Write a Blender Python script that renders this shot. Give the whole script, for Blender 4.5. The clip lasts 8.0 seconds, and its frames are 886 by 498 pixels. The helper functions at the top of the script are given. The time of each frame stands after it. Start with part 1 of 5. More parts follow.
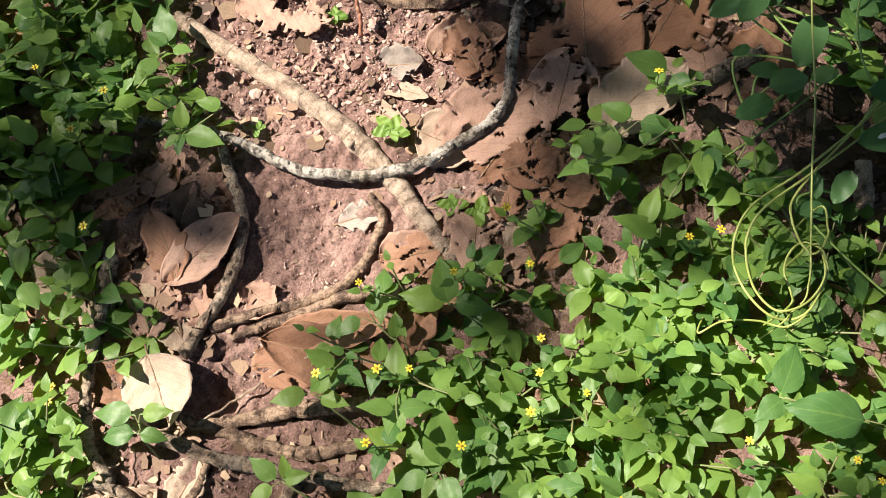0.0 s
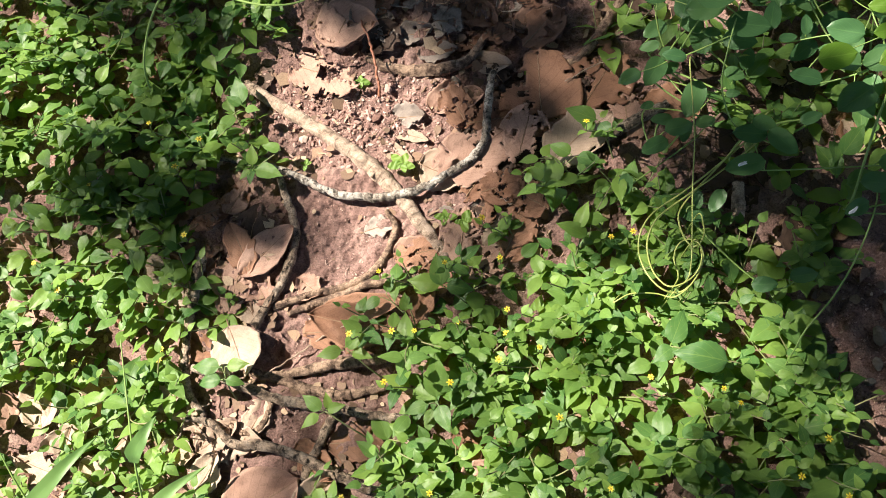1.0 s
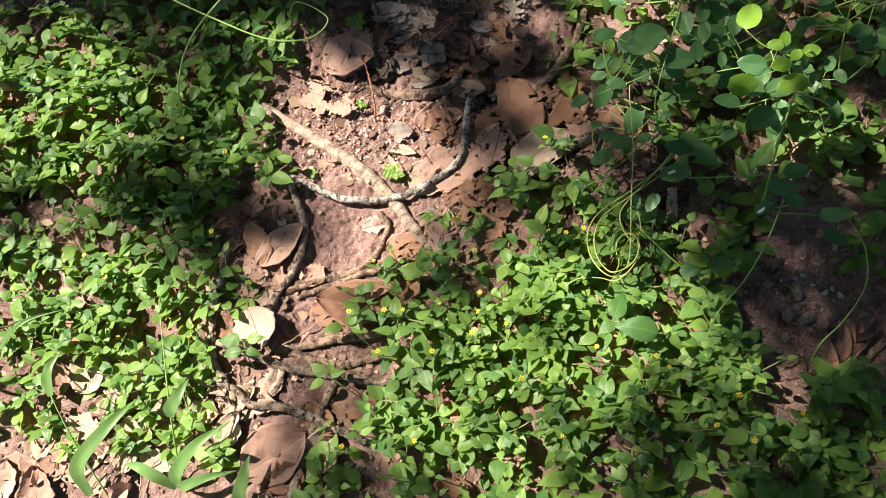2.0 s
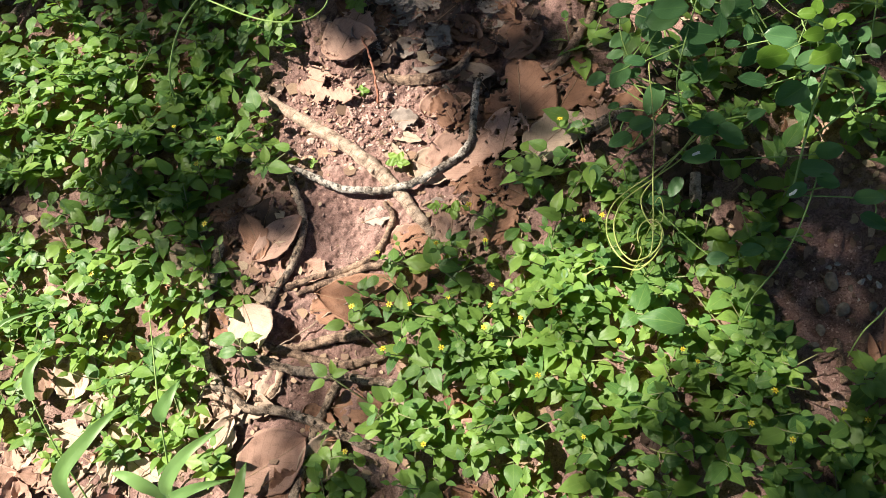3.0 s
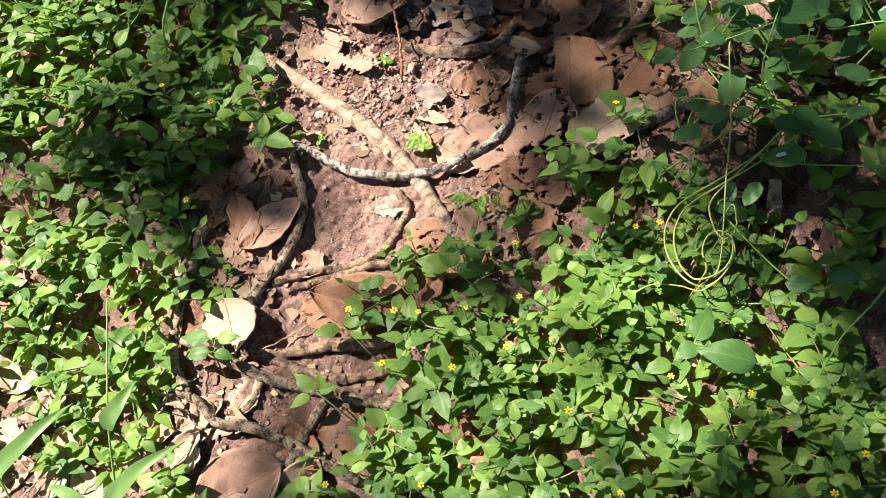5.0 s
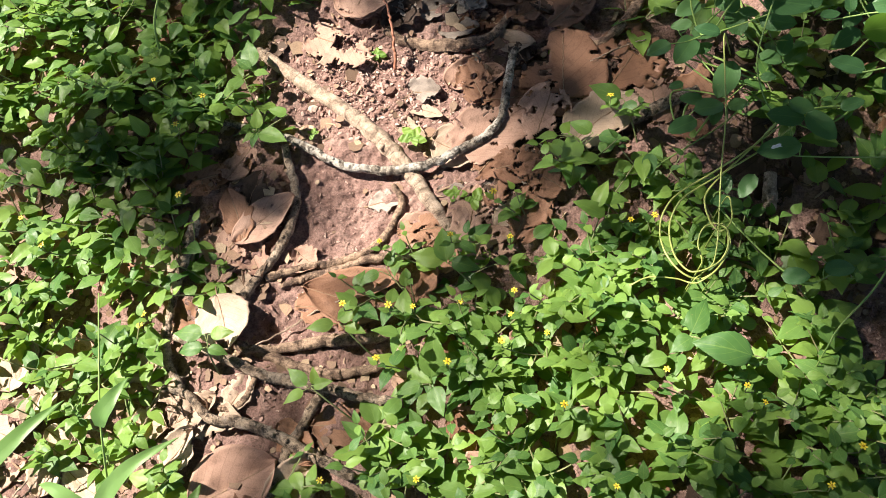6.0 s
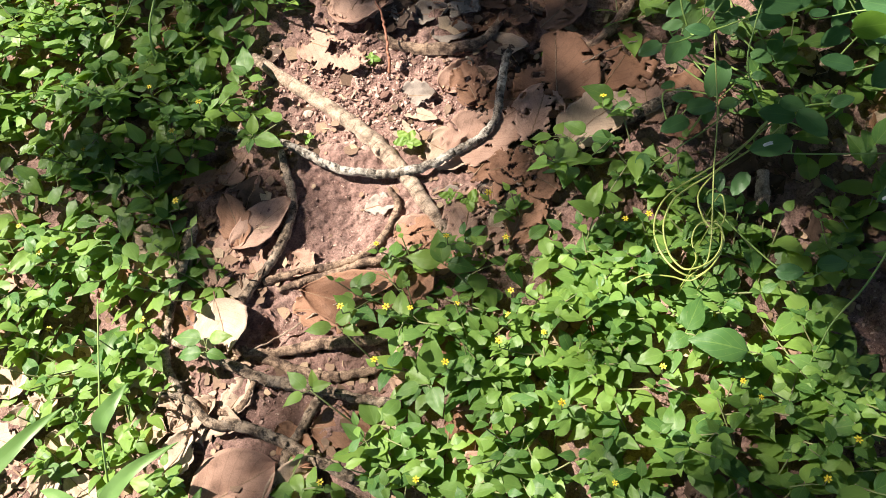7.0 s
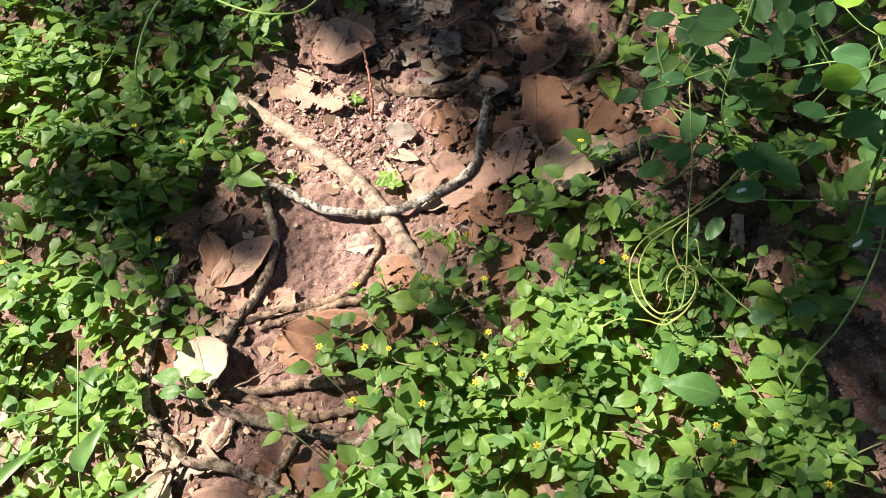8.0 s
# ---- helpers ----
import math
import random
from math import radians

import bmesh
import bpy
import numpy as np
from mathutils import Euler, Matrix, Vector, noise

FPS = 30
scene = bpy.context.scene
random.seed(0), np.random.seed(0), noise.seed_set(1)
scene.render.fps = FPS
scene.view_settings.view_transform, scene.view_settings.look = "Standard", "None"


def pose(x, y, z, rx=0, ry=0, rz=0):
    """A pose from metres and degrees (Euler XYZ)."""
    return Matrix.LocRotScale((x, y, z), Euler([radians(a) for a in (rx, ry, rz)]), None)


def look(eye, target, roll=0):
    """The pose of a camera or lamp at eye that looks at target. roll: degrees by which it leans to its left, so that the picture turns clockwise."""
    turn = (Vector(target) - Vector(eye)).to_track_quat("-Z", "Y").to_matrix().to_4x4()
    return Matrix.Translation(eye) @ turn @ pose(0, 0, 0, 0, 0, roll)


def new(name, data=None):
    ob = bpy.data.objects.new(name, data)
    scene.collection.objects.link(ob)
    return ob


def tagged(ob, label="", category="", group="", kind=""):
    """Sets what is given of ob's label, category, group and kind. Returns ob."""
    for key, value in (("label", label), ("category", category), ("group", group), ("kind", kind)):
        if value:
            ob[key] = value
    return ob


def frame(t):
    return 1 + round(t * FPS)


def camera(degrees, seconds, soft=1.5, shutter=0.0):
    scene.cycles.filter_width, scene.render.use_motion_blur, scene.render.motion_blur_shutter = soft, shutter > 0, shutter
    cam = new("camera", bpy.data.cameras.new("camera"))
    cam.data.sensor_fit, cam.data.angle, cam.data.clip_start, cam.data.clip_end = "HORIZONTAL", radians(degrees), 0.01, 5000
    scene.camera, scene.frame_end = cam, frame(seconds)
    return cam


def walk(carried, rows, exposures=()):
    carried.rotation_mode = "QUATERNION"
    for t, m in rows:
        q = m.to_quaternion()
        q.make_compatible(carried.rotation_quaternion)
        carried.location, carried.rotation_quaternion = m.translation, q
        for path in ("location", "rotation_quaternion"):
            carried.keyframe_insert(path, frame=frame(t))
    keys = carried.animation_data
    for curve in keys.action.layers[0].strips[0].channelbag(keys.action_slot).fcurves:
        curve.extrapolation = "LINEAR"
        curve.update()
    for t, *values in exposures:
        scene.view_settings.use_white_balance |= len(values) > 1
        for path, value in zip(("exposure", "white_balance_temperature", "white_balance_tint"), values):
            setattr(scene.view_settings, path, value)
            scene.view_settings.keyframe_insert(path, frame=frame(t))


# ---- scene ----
cam = camera(54.1, 8.0, 0.6)
PATH = [
    (0, (0.1458, -0.2150, 0.7390), (-0.0974, 0.1747, -1.2080), -29.2),
    (0.5, (0.1889, -0.2517, 0.9160), (-0.0988, 0.1627, -1.0200), -32.0),
    (1, (0.2169, -0.3068, 1.0160), (-0.0836, 0.1476, -0.9090), -31.2),
    (1.5, (0.2692, -0.3857, 1.2100), (-0.0540, 0.1172, -0.6990), -30.6),
    (1.7, (0.2740, -0.3841, 1.2150), (-0.0408, 0.1056, -0.6990), -30.1),
    (2.8, (0.2436, -0.4273, 1.1320), (-0.0372, 0.1403, -0.7650), -25.4),
    (3, (0.2473, -0.4125, 1.1190), (-0.0530, 0.1406, -0.7800), -26.8),
    (3.5, (0.2334, -0.4149, 1.0330), (-0.0947, 0.1861, -0.8460), -24.5),
    (4, (0.2391, -0.3868, 0.9830), (-0.1268, 0.2179, -0.8880), -27.2),
    (4.2, (0.2259, -0.3847, 0.9710), (-0.1225, 0.2077, -0.9070), -26.1),
    (5.5, (0.2316, -0.3829, 0.9180), (-0.1480, 0.2185, -0.9510), -25.7),
    (6, (0.2284, -0.3892, 0.9210), (-0.1282, 0.2122, -0.9520), -24.8),
    (6.5, (0.2372, -0.3937, 0.9200), (-0.1147, 0.2259, -0.9490), -24.1),
    (7, (0.2302, -0.3949, 0.9260), (-0.1198, 0.2190, -0.9450), -24.7),
    (7.5, (0.2470, -0.3885, 0.9190), (-0.1454, 0.2235, -0.9440), -27.7),
    (8, (0.2444, -0.3767, 0.9420), (-0.0898, 0.2863, -0.9150), -21.5),
]
walk(cam, [(t, look(eye, target, roll)) for t, eye, target, roll in PATH], [(0, 1.43), (0.5, 1.56), (1.0, 1.60), (3.5, 1.60), (4.0, 1.56), (5.5, 1.66), (8, 1.66)])

# ---------------------------------------------------------------- sun, sky, exposure
TO_SUN = Vector((-0.60, 0.23, 0.766)).normalized()
world = bpy.data.worlds.new("sky")
world.use_nodes = True
scene.world = world
wn = world.node_tree.nodes
sky = wn.new("ShaderNodeTexSky")
sky.sky_type = "NISHITA"
sky.sun_disc = False
sky.sun_elevation = math.asin(TO_SUN.z)
sky.sun_rotation = math.atan2(TO_SUN.x, TO_SUN.y) % (2 * math.pi)
world.node_tree.links.new(sky.outputs[0], wn["Background"].inputs[0])
wn["Background"].inputs[1].default_value = 0.05
sun = new("sun", bpy.data.lights.new("sun", "SUN"))
sun.data.energy = 5.0
sun.data.angle = radians(0.55)
sun.data.color = (1.0, 0.92, 0.78)
sun.matrix_world = look(TO_SUN * 8, (0, 0, 0))

rng = random.Random(11)


# ---------------------------------------------------------------- noise and relief
def lattice(ix, iy, seed):
    n = (ix.astype(np.int64) * 374761393 + iy.astype(np.int64) * 668265263 + seed * 974634541) & 0x7FFFFFFF
    n = ((n ^ (n >> 13)) * 1274126177) & 0x7FFFFFFF
    return ((n ^ (n >> 16)) & 0xFFFF) / 65535.0


def vnoise(x, y, seed=0):
    """Smooth value noise, -1 to 1."""
    x, y = np.asarray(x, float), np.asarray(y, float)
    ix, iy = np.floor(x), np.floor(y)
    fx, fy = x - ix, y - iy
    fx, fy = fx * fx * (3 - 2 * fx), fy * fy * (3 - 2 * fy)
    a, b = lattice(ix, iy, seed), lattice(ix + 1, iy, seed)
    c, d = lattice(ix, iy + 1, seed), lattice(ix + 1, iy + 1, seed)
    return 2 * ((a * (1 - fx) + b * fx) * (1 - fy) + (c * (1 - fx) + d * fx) * fy) - 1


def dip(x, y, cx, cy, rx, ry):
    return np.exp(-(((x - cx) / rx) ** 2 + ((y - cy) / ry) ** 2))


def relief(x, y, fine=True):
    """Height of the ground: low swells, a hollow in the shade, a scooped patch between the roots, lumps and crumbs."""
    x, y = np.asarray(x, float), np.asarray(y, float)
    z = 0.008 * vnoise(x * 5, y * 5, 1) + 0.004 * vnoise(x * 14, y * 14, 2)
    z = z - 0.030 * dip(x, y, 0.62, -0.13, 0.16, 0.13) - 0.025 * dip(x, y, 0.60, 0.16, 0.2, 0.14)
    z = z - 0.010 * dip(x, y, -0.06, -0.07, 0.05, 0.05) - 0.014 * dip(x, y, -0.12, -0.20, 0.03, 0.04) - 0.010 * dip(x, y, -0.10, -0.29, 0.05, 0.03)
    z = z - 0.011 * dip(x, y, 0.15, 0.07, 0.10, 0.10)
    if fine:
        z = z + 0.0040 * vnoise(x * 45, y * 45, 3) + 0.0062 * np.abs(vnoise(x * 85, y * 85, 4)) * (0.5 + 0.5 * vnoise(x * 20, y * 20, 6))
        z = z + 0.0025 * vnoise(x * 190, y * 190, 5)
    return z


def gh(x, y):
    return float(relief(x, y, False))


# ---------------------------------------------------------------- materials
def material(name):
    m = bpy.data.materials.new(name)
    m.use_nodes = True
    t = m.node_tree
    b = t.nodes["Principled BSDF"]
    return m, t, b, lambda kind: t.nodes.new("ShaderNode" + kind), t.links.new


def ramp(add, stops):
    r = add("ValToRGB")
    e = r.color_ramp.elements
    while len(e) < len(stops):
        e.new(0.5)
    for k, (p, c) in zip(e, stops):
        k.position, k.color = p, (*c, 1)
    return r


def noise_node(add, link, coords, scale, detail=4, rough=0.6):
    n = add("TexNoise")
    n.inputs["Scale"].default_value, n.inputs["Detail"].default_value, n.inputs["Roughness"].default_value = scale, detail, rough
    link(coords, n.inputs["Vector"])
    return n.outputs[0]


def mix(add, link, kind, fac, a, b):
    n = add("MixRGB")
    n.blend_type = kind
    for socket, v in zip(n.inputs, (fac, a, b)):
        if isinstance(v, (int, float)):
            socket.default_value = v
        elif isinstance(v, tuple):
            socket.default_value = (*v, 1)
        else:
            link(v, socket)
    return n.outputs[0]


def math_node(add, link, op, a, b=0.0):
    n = add("Math")
    n.operation = op
    for socket, v in zip(n.inputs, (a, b)):
        if isinstance(v, (int, float)):
            socket.default_value = v
        else:
            link(v, socket)
    return n.outputs[0]


def bump(add, link, b, height, strength, distance):
    n = add("Bump")
    n.inputs["Strength"].default_value, n.inputs["Distance"].default_value = strength, distance
    link(height, n.inputs["Height"])
    link(n.outputs[0], b.inputs["Normal"])


def soil_material():
    m, t, b, add, link = material("red_soil")
    pos = add("NewGeometry").outputs["Position"]
    big = noise_node(add, link, pos, 9, 4)
    mid = noise_node(add, link, pos, 55, 5)
    fine = noise_node(add, link, pos, 380, 4, 0.7)
    base = ramp(add, [(0.30, (0.085, 0.042, 0.034)), (0.50, (0.280, 0.167, 0.146)), (0.70, (0.47, 0.320, 0.275))])
    link(mix(add, link, "MIX", 0.5, big, mid), base.inputs[0])
    grit = ramp(add, [(0.36, (0.42, 0.39, 0.38)), (0.52, (0.92, 0.92, 0.92)), (0.72, (1.35, 1.28, 1.22))])
    link(fine, grit.inputs[0])
    link(mix(add, link, "MULTIPLY", 0.8, base.outputs[0], grit.outputs[0]), b.inputs["Base Color"])
    b.inputs["Roughness"].default_value = 0.95
    bump(add, link, b, mix(add, link, "MIX", 0.5, mid, fine), 1.0, 0.006)
    return m


def crumb_material(name, stops, rough=0.9):
    m, t, b, add, link = material(name)
    geo = add("NewGeometry")
    r = ramp(add, stops)
    link(geo.outputs["Random Per Island"], r.inputs[0])
    fine = noise_node(add, link, geo.outputs["Position"], 500, 3)
    link(mix(add, link, "OVERLAY", 0.5, r.outputs[0], fine), b.inputs["Base Color"])
    b.inputs["Roughness"].default_value = rough
    bump(add, link, b, fine, 0.5, 0.001)
    return m


def bark_material(name, dark, light, lichen=0.0, scale=1.0):
    m, t, b, add, link = material(name)
    tc = add("TexCoord")
    mp = add("Mapping")
    link(tc.outputs["UV"], mp.inputs[0])
    mp.inputs["Scale"].default_value = (90 * scale, 12, 1)
    pos = add("NewGeometry").outputs["Position"]
    fibre = noise_node(add, link, mp.outputs[0], 1.0, 5, 0.65)
    patch = noise_node(add, link, pos, 70, 4)
    fine = noise_node(add, link, pos, 600, 4)
    r = ramp(add, [(0.36, tuple(c * 0.4 for c in dark)), (0.45, dark), (0.57, light)])
    scales = noise_node(add, link, pos, 210, 4, 0.7)
    link(mix(add, link, "MIX", 0.5, mix(add, link, "MIX", 0.35, scales, fibre), patch), r.inputs[0])
    col = r.outputs[0]
    if lichen:
        spots = ramp(add, [(0.5 - 0.1 * lichen, (0, 0, 0)), (0.56, (1, 1, 1))])
        link(noise_node(add, link, pos, 42, 3), spots.inputs[0])
        col = mix(add, link, "MIX", math_node(add, link, "MULTIPLY", spots.outputs[0], lichen), col, (0.62, 0.57, 0.52))
        pits = ramp(add, [(0.36, (0.10, 0.085, 0.075)), (0.46, (1, 1, 1))])
        link(noise_node(add, link, pos, 120, 3), pits.inputs[0])
        col = mix(add, link, "MULTIPLY", 0.9, col, pits.outputs[0])
    around = add("Mapping")
    link(tc.outputs["UV"], around.inputs[0])
    around.inputs["Scale"].default_value = (9, 170 * scale, 1)
    rings = ramp(add, [(0.34, (0.22, 0.18, 0.16)), (0.45, (1, 1, 1))])
    ring = noise_node(add, link, around.outputs[0], 1.0, 3, 0.6)
    link(ring, rings.inputs[0])
    col = mix(add, link, "MULTIPLY", 0.75, col, rings.outputs[0])
    col = mix(add, link, "OVERLAY", 0.65, col, fine)
    link(col, b.inputs["Base Color"])
    b.inputs["Roughness"].default_value = 0.88
    rough = mix(add, link, "MIX", 0.5, mix(add, link, "MIX", 0.5, fibre, scales), fine)
    bump(add, link, b, mix(add, link, "MIX", 0.3, rough, ring), 1.0, 0.006)
    return m


def vein_mask(add, link, side, slope, width):
    """1 on the midrib and the side veins of a leaf, from its UV map (u across, v along)."""
    sep = add("SeparateXYZ")
    link(add("TexCoord").outputs["UV"], sep.inputs[0])
    across = math_node(add, link, "ABSOLUTE", math_node(add, link, "SUBTRACT", sep.outputs[0], 0.5))
    rib = math_node(add, link, "LESS_THAN", across, width)
    wave = math_node(add, link, "SUBTRACT", sep.outputs[1], math_node(add, link, "MULTIPLY", across, slope))
    saw = math_node(add, link, "FRACT", math_node(add, link, "MULTIPLY", wave, side))
    line = math_node(add, link, "LESS_THAN", saw, 0.10)
    return math_node(add, link, "MAXIMUM", rib, math_node(add, link, "MULTIPLY", line, 0.55))


def leaf_material(name, dark, light, vein, through_colour, through_share=0.35, rough=0.45, side=5.0, damage=0.0):
    m, t, b, add, link = material(name)
    info = math_node(add, link, "FRACT", math_node(add, link, "ADD", add("ObjectInfo").outputs["Random"], add("NewGeometry").outputs["Random Per Island"]))
    tc = add("TexCoord")
    r = ramp(add, [(0.0, dark), (1.0, light)])
    blotch = noise_node(add, link, tc.outputs["Object"], 90, 4)
    link(mix(add, link, "MIX", 0.28, info, blotch), r.inputs[0])
    veins = vein_mask(add, link, side, 1.1, 0.022)
    col = mix(add, link, "MIX", math_node(add, link, "MULTIPLY", veins, 0.30), r.outputs[0], vein)
    if damage:
        spot = ramp(add, [(0.70, (0, 0, 0)), (0.74, (1, 1, 1))])
        link(noise_node(add, link, tc.outputs["Object"], 160, 2), spot.inputs[0])
        col = mix(add, link, "MIX", math_node(add, link, "MULTIPLY", spot.outputs[0], damage), col, (0.30, 0.26, 0.12))
    link(col, b.inputs["Base Color"])
    b.inputs["Roughness"].default_value = rough
    b.inputs["Specular IOR Level"].default_value = 0.33
    fine = noise_node(add, link, tc.outputs["Object"], 700, 3)
    height = mix(add, link, "MIX", 0.5, fine, math_node(add, link, "SUBTRACT", 1.0, veins))
    bump(add, link, b, height, 0.28, 0.0008)
    tr = add("BsdfTranslucent")
    link(mix(add, link, "MULTIPLY", 1.0, col, through_colour), tr.inputs[0])
    ms = add("MixShader")
    ms.inputs[0].default_value = through_share
    link(b.outputs[0], ms.inputs[1])
    link(tr.outputs[0], ms.inputs[2])
    link(ms.outputs[0], t.nodes["Material Output"].inputs[0])
    return m


def dead_material(name, dark, light, spots=0.5):
    m, t, b, add, link = material(name)
    info = add("ObjectInfo").outputs["Random"]
    tc = add("TexCoord")
    pos = add("NewGeometry").outputs["Position"]
    r = ramp(add, [(0.15, dark), (0.85, light)])
    big = noise_node(add, link, pos, 32, 5)
    link(mix(add, link, "MIX", 0.6, info, big), r.inputs[0])
    veins = vein_mask(add, link, 8.0, 0.8, 0.012)
    col = mix(add, link, "MIX", math_node(add, link, "MULTIPLY", veins, 0.45), r.outputs[0], tuple(c * 0.6 for c in dark))
    stain = ramp(add, [(0.33, (0.25, 0.21, 0.19)), (0.47, (1, 1, 1))])
    link(noise_node(add, link, pos, 85, 5, 0.7), stain.inputs[0])
    col = mix(add, link, "MULTIPLY", spots, col, stain.outputs[0])
    fine = noise_node(add, link, pos, 700, 4)
    link(mix(add, link, "OVERLAY", 0.35, col, fine), b.inputs["Base Color"])
    b.inputs["Roughness"].default_value = 0.68
    b.inputs["Specular IOR Level"].default_value = 0.3
    bump(add, link, b, mix(add, link, "MIX", 0.2, mix(add, link, "MIX", 0.5, fine, noise_node(add, link, pos, 160, 4)), veins), 0.6, 0.0012)
    return m


def plain_material(name, dark, light, rough=0.6, scale=200, coords="Object"):
    m, t, b, add, link = material(name)
    r = ramp(add, [(0.3, dark), (0.7, light)])
    link(noise_node(add, link, add("TexCoord").outputs[coords], scale, 4), r.inputs[0])
    link(r.outputs[0], b.inputs["Base Color"])
    b.inputs["Roughness"].default_value = rough
    return m


SOIL = soil_material()
CRUMB = crumb_material("soil_crumbs", [(0.0, (0.14, 0.072, 0.056)), (0.5, (0.32, 0.192, 0.165)), (0.9, (0.46, 0.325, 0.28)), (1.0, (0.52, 0.39, 0.33))])
BITS = crumb_material("litter_bits", [(0.0, (0.12, 0.075, 0.05)), (0.6, (0.25, 0.15, 0.10)), (0.85, (0.40, 0.28, 0.19)), (1.0, (0.46, 0.34, 0.24))], 0.75)
ROOT_PALE = bark_material("pale_root_bark", (0.30, 0.212, 0.158), (0.52, 0.395, 0.31), 0.0)
ROOT_BROWN = bark_material("brown_root_bark", (0.11, 0.066, 0.047), (0.38, 0.26, 0.185), 0.0)
ROOT_GREY = bark_material("grey_root_bark", (0.125, 0.085, 0.060), (0.40, 0.30, 0.225), 0.12)
VINE_BARK = bark_material("lichen_bark", (0.085, 0.066, 0.053), (0.36, 0.305, 0.255), 0.6)
TRUNK_BARK = bark_material("trunk_bark", (0.08, 0.06, 0.045), (0.24, 0.19, 0.15), 0.2)
TWIG_RED = plain_material("red_twig", (0.20, 0.07, 0.04), (0.34, 0.14, 0.08))
DEAD = {
    "pale": dead_material("pale_dead_leaf", (0.30, 0.21, 0.155), (0.48, 0.365, 0.29), 0.30),
    "tan": dead_material("tan_dead_leaf", (0.265, 0.150, 0.112), (0.45, 0.285, 0.222), 0.38),
    "brown": dead_material("brown_dead_leaf", (0.165, 0.078, 0.047), (0.355, 0.188, 0.120), 0.45),
    # near black: the shade under mat and herbs is put into this colour
    "shaded_rot": dead_material("shaded_rot_dead_leaf", (0.040, 0.025, 0.019), (0.105, 0.064, 0.047), 0.5),
    "ash": dead_material("ash_grey_dead_leaf", (0.17, 0.135, 0.118), (0.40, 0.335, 0.295), 0.5),
}
RIB = plain_material("dead_midrib", (0.16, 0.09, 0.05), (0.30, 0.19, 0.12))
HERB = leaf_material("herb_leaf", (0.046, 0.138, 0.045), (0.243, 0.380, 0.080), (0.23, 0.36, 0.09), (1.75, 1.5, 0.42), 0.38, 0.43, 4.0, 0.25)
BEAN = leaf_material("climber_leaf", (0.046, 0.124, 0.052), (0.112, 0.225, 0.082), (0.13, 0.27, 0.09), (1.6, 1.7, 0.6), 0.30, 0.38, 7.0, 0.3)
GRASS = leaf_material("grass_leaf", (0.125, 0.245, 0.075), (0.21, 0.36, 0.125), (0.20, 0.36, 0.12), (1.5, 1.5, 0.7), 0.34, 0.42, 0.0, 0.15)
# yellower as young leaves are, and brightened in colour for the sun on them
SUNLIT_YOUNG = leaf_material("sunlit_young_climber_leaf", (0.13, 0.27, 0.035), (0.24, 0.40, 0.05), (0.30, 0.46, 0.10), (1.6, 1.5, 0.5), 0.38, 0.40, 7.0, 0.2)
SEEDLING = leaf_material("seedling_leaf", (0.14, 0.26, 0.05), (0.24, 0.37, 0.08), (0.30, 0.48, 0.12), (1.5, 1.5, 0.5), 0.38, 0.45, 4.0)
CANOPY = leaf_material("tree_leaf", (0.035, 0.085, 0.02), (0.06, 0.14, 0.03), (0.1, 0.2, 0.05), (1.4, 1.5, 0.5), 0.2, 0.45, 6.0)
STEM = plain_material("herb_stem", (0.13, 0.20, 0.06), (0.24, 0.20, 0.11), 0.6, 60)
THREAD = plain_material("yellow_green_runner", (0.26, 0.31, 0.07), (0.40, 0.44, 0.13), 0.5, 40)
GREEN_STEM = plain_material("green_runner", (0.16, 0.28, 0.06), (0.26, 0.36, 0.10), 0.5, 40)
PETAL = plain_material("yellow_petal", (0.72, 0.55, 0.02), (0.82, 0.68, 0.06), 0.55, 300)
DISC = plain_material("flower_disc", (0.45, 0.28, 0.01), (0.62, 0.42, 0.03), 0.8, 900)
STONE = plain_material("grey_stone", (0.12, 0.10, 0.085), (0.27, 0.235, 0.20), 0.9, 160)
PALE_STONE = plain_material("pale_stone", (0.34, 0.31, 0.28), (0.60, 0.57, 0.53), 0.85, 300)
CHALK = plain_material("white_droppings", (0.55, 0.56, 0.55), (0.80, 0.80, 0.78), 0.9, 400)


# ---------------------------------------------------------------- mesh helpers
def mesh_of(name, verts, faces, mat, uvs=None, smooth=True):
    me = bpy.data.meshes.new(name)
    me.from_pydata([tuple(v) for v in verts], [], faces)
    if uvs is not None:
        layer = me.uv_layers.new(name="UVMap")
        loops = np.empty(len(me.loops), np.int32)
        me.loops.foreach_get("vertex_index", loops)
        layer.data.foreach_set("uv", np.asarray(uvs, np.float32)[loops].ravel())
    me.polygons.foreach_set("use_smooth", [smooth] * len(me.polygons))
    me.materials.append(mat)
    me.update()
    return me


def part(name, me, parent, label="", m=None):
    ob = new(name, me)
    ob.parent = parent
    if m is not None:
        ob.matrix_basis = m
    return tagged(ob, label=label)


def spline(points, n):
    """A smooth line of n points through the given ones."""
    p = np.array(points, float)
    p = np.vstack([2 * p[0] - p[1], p, 2 * p[-1] - p[-2]])
    out = []
    for s in np.linspace(0, len(p) - 3, n):
        i = min(int(s), len(p) - 4)
        f = s - i
        a, b, c, d = p[i : i + 4]
        out.append(0.5 * (2 * b + (c - a) * f + (2 * a - 5 * b + 4 * c - d) * f**2 + (3 * b - a - 3 * c + d) * f**3))
    return np.array(out)


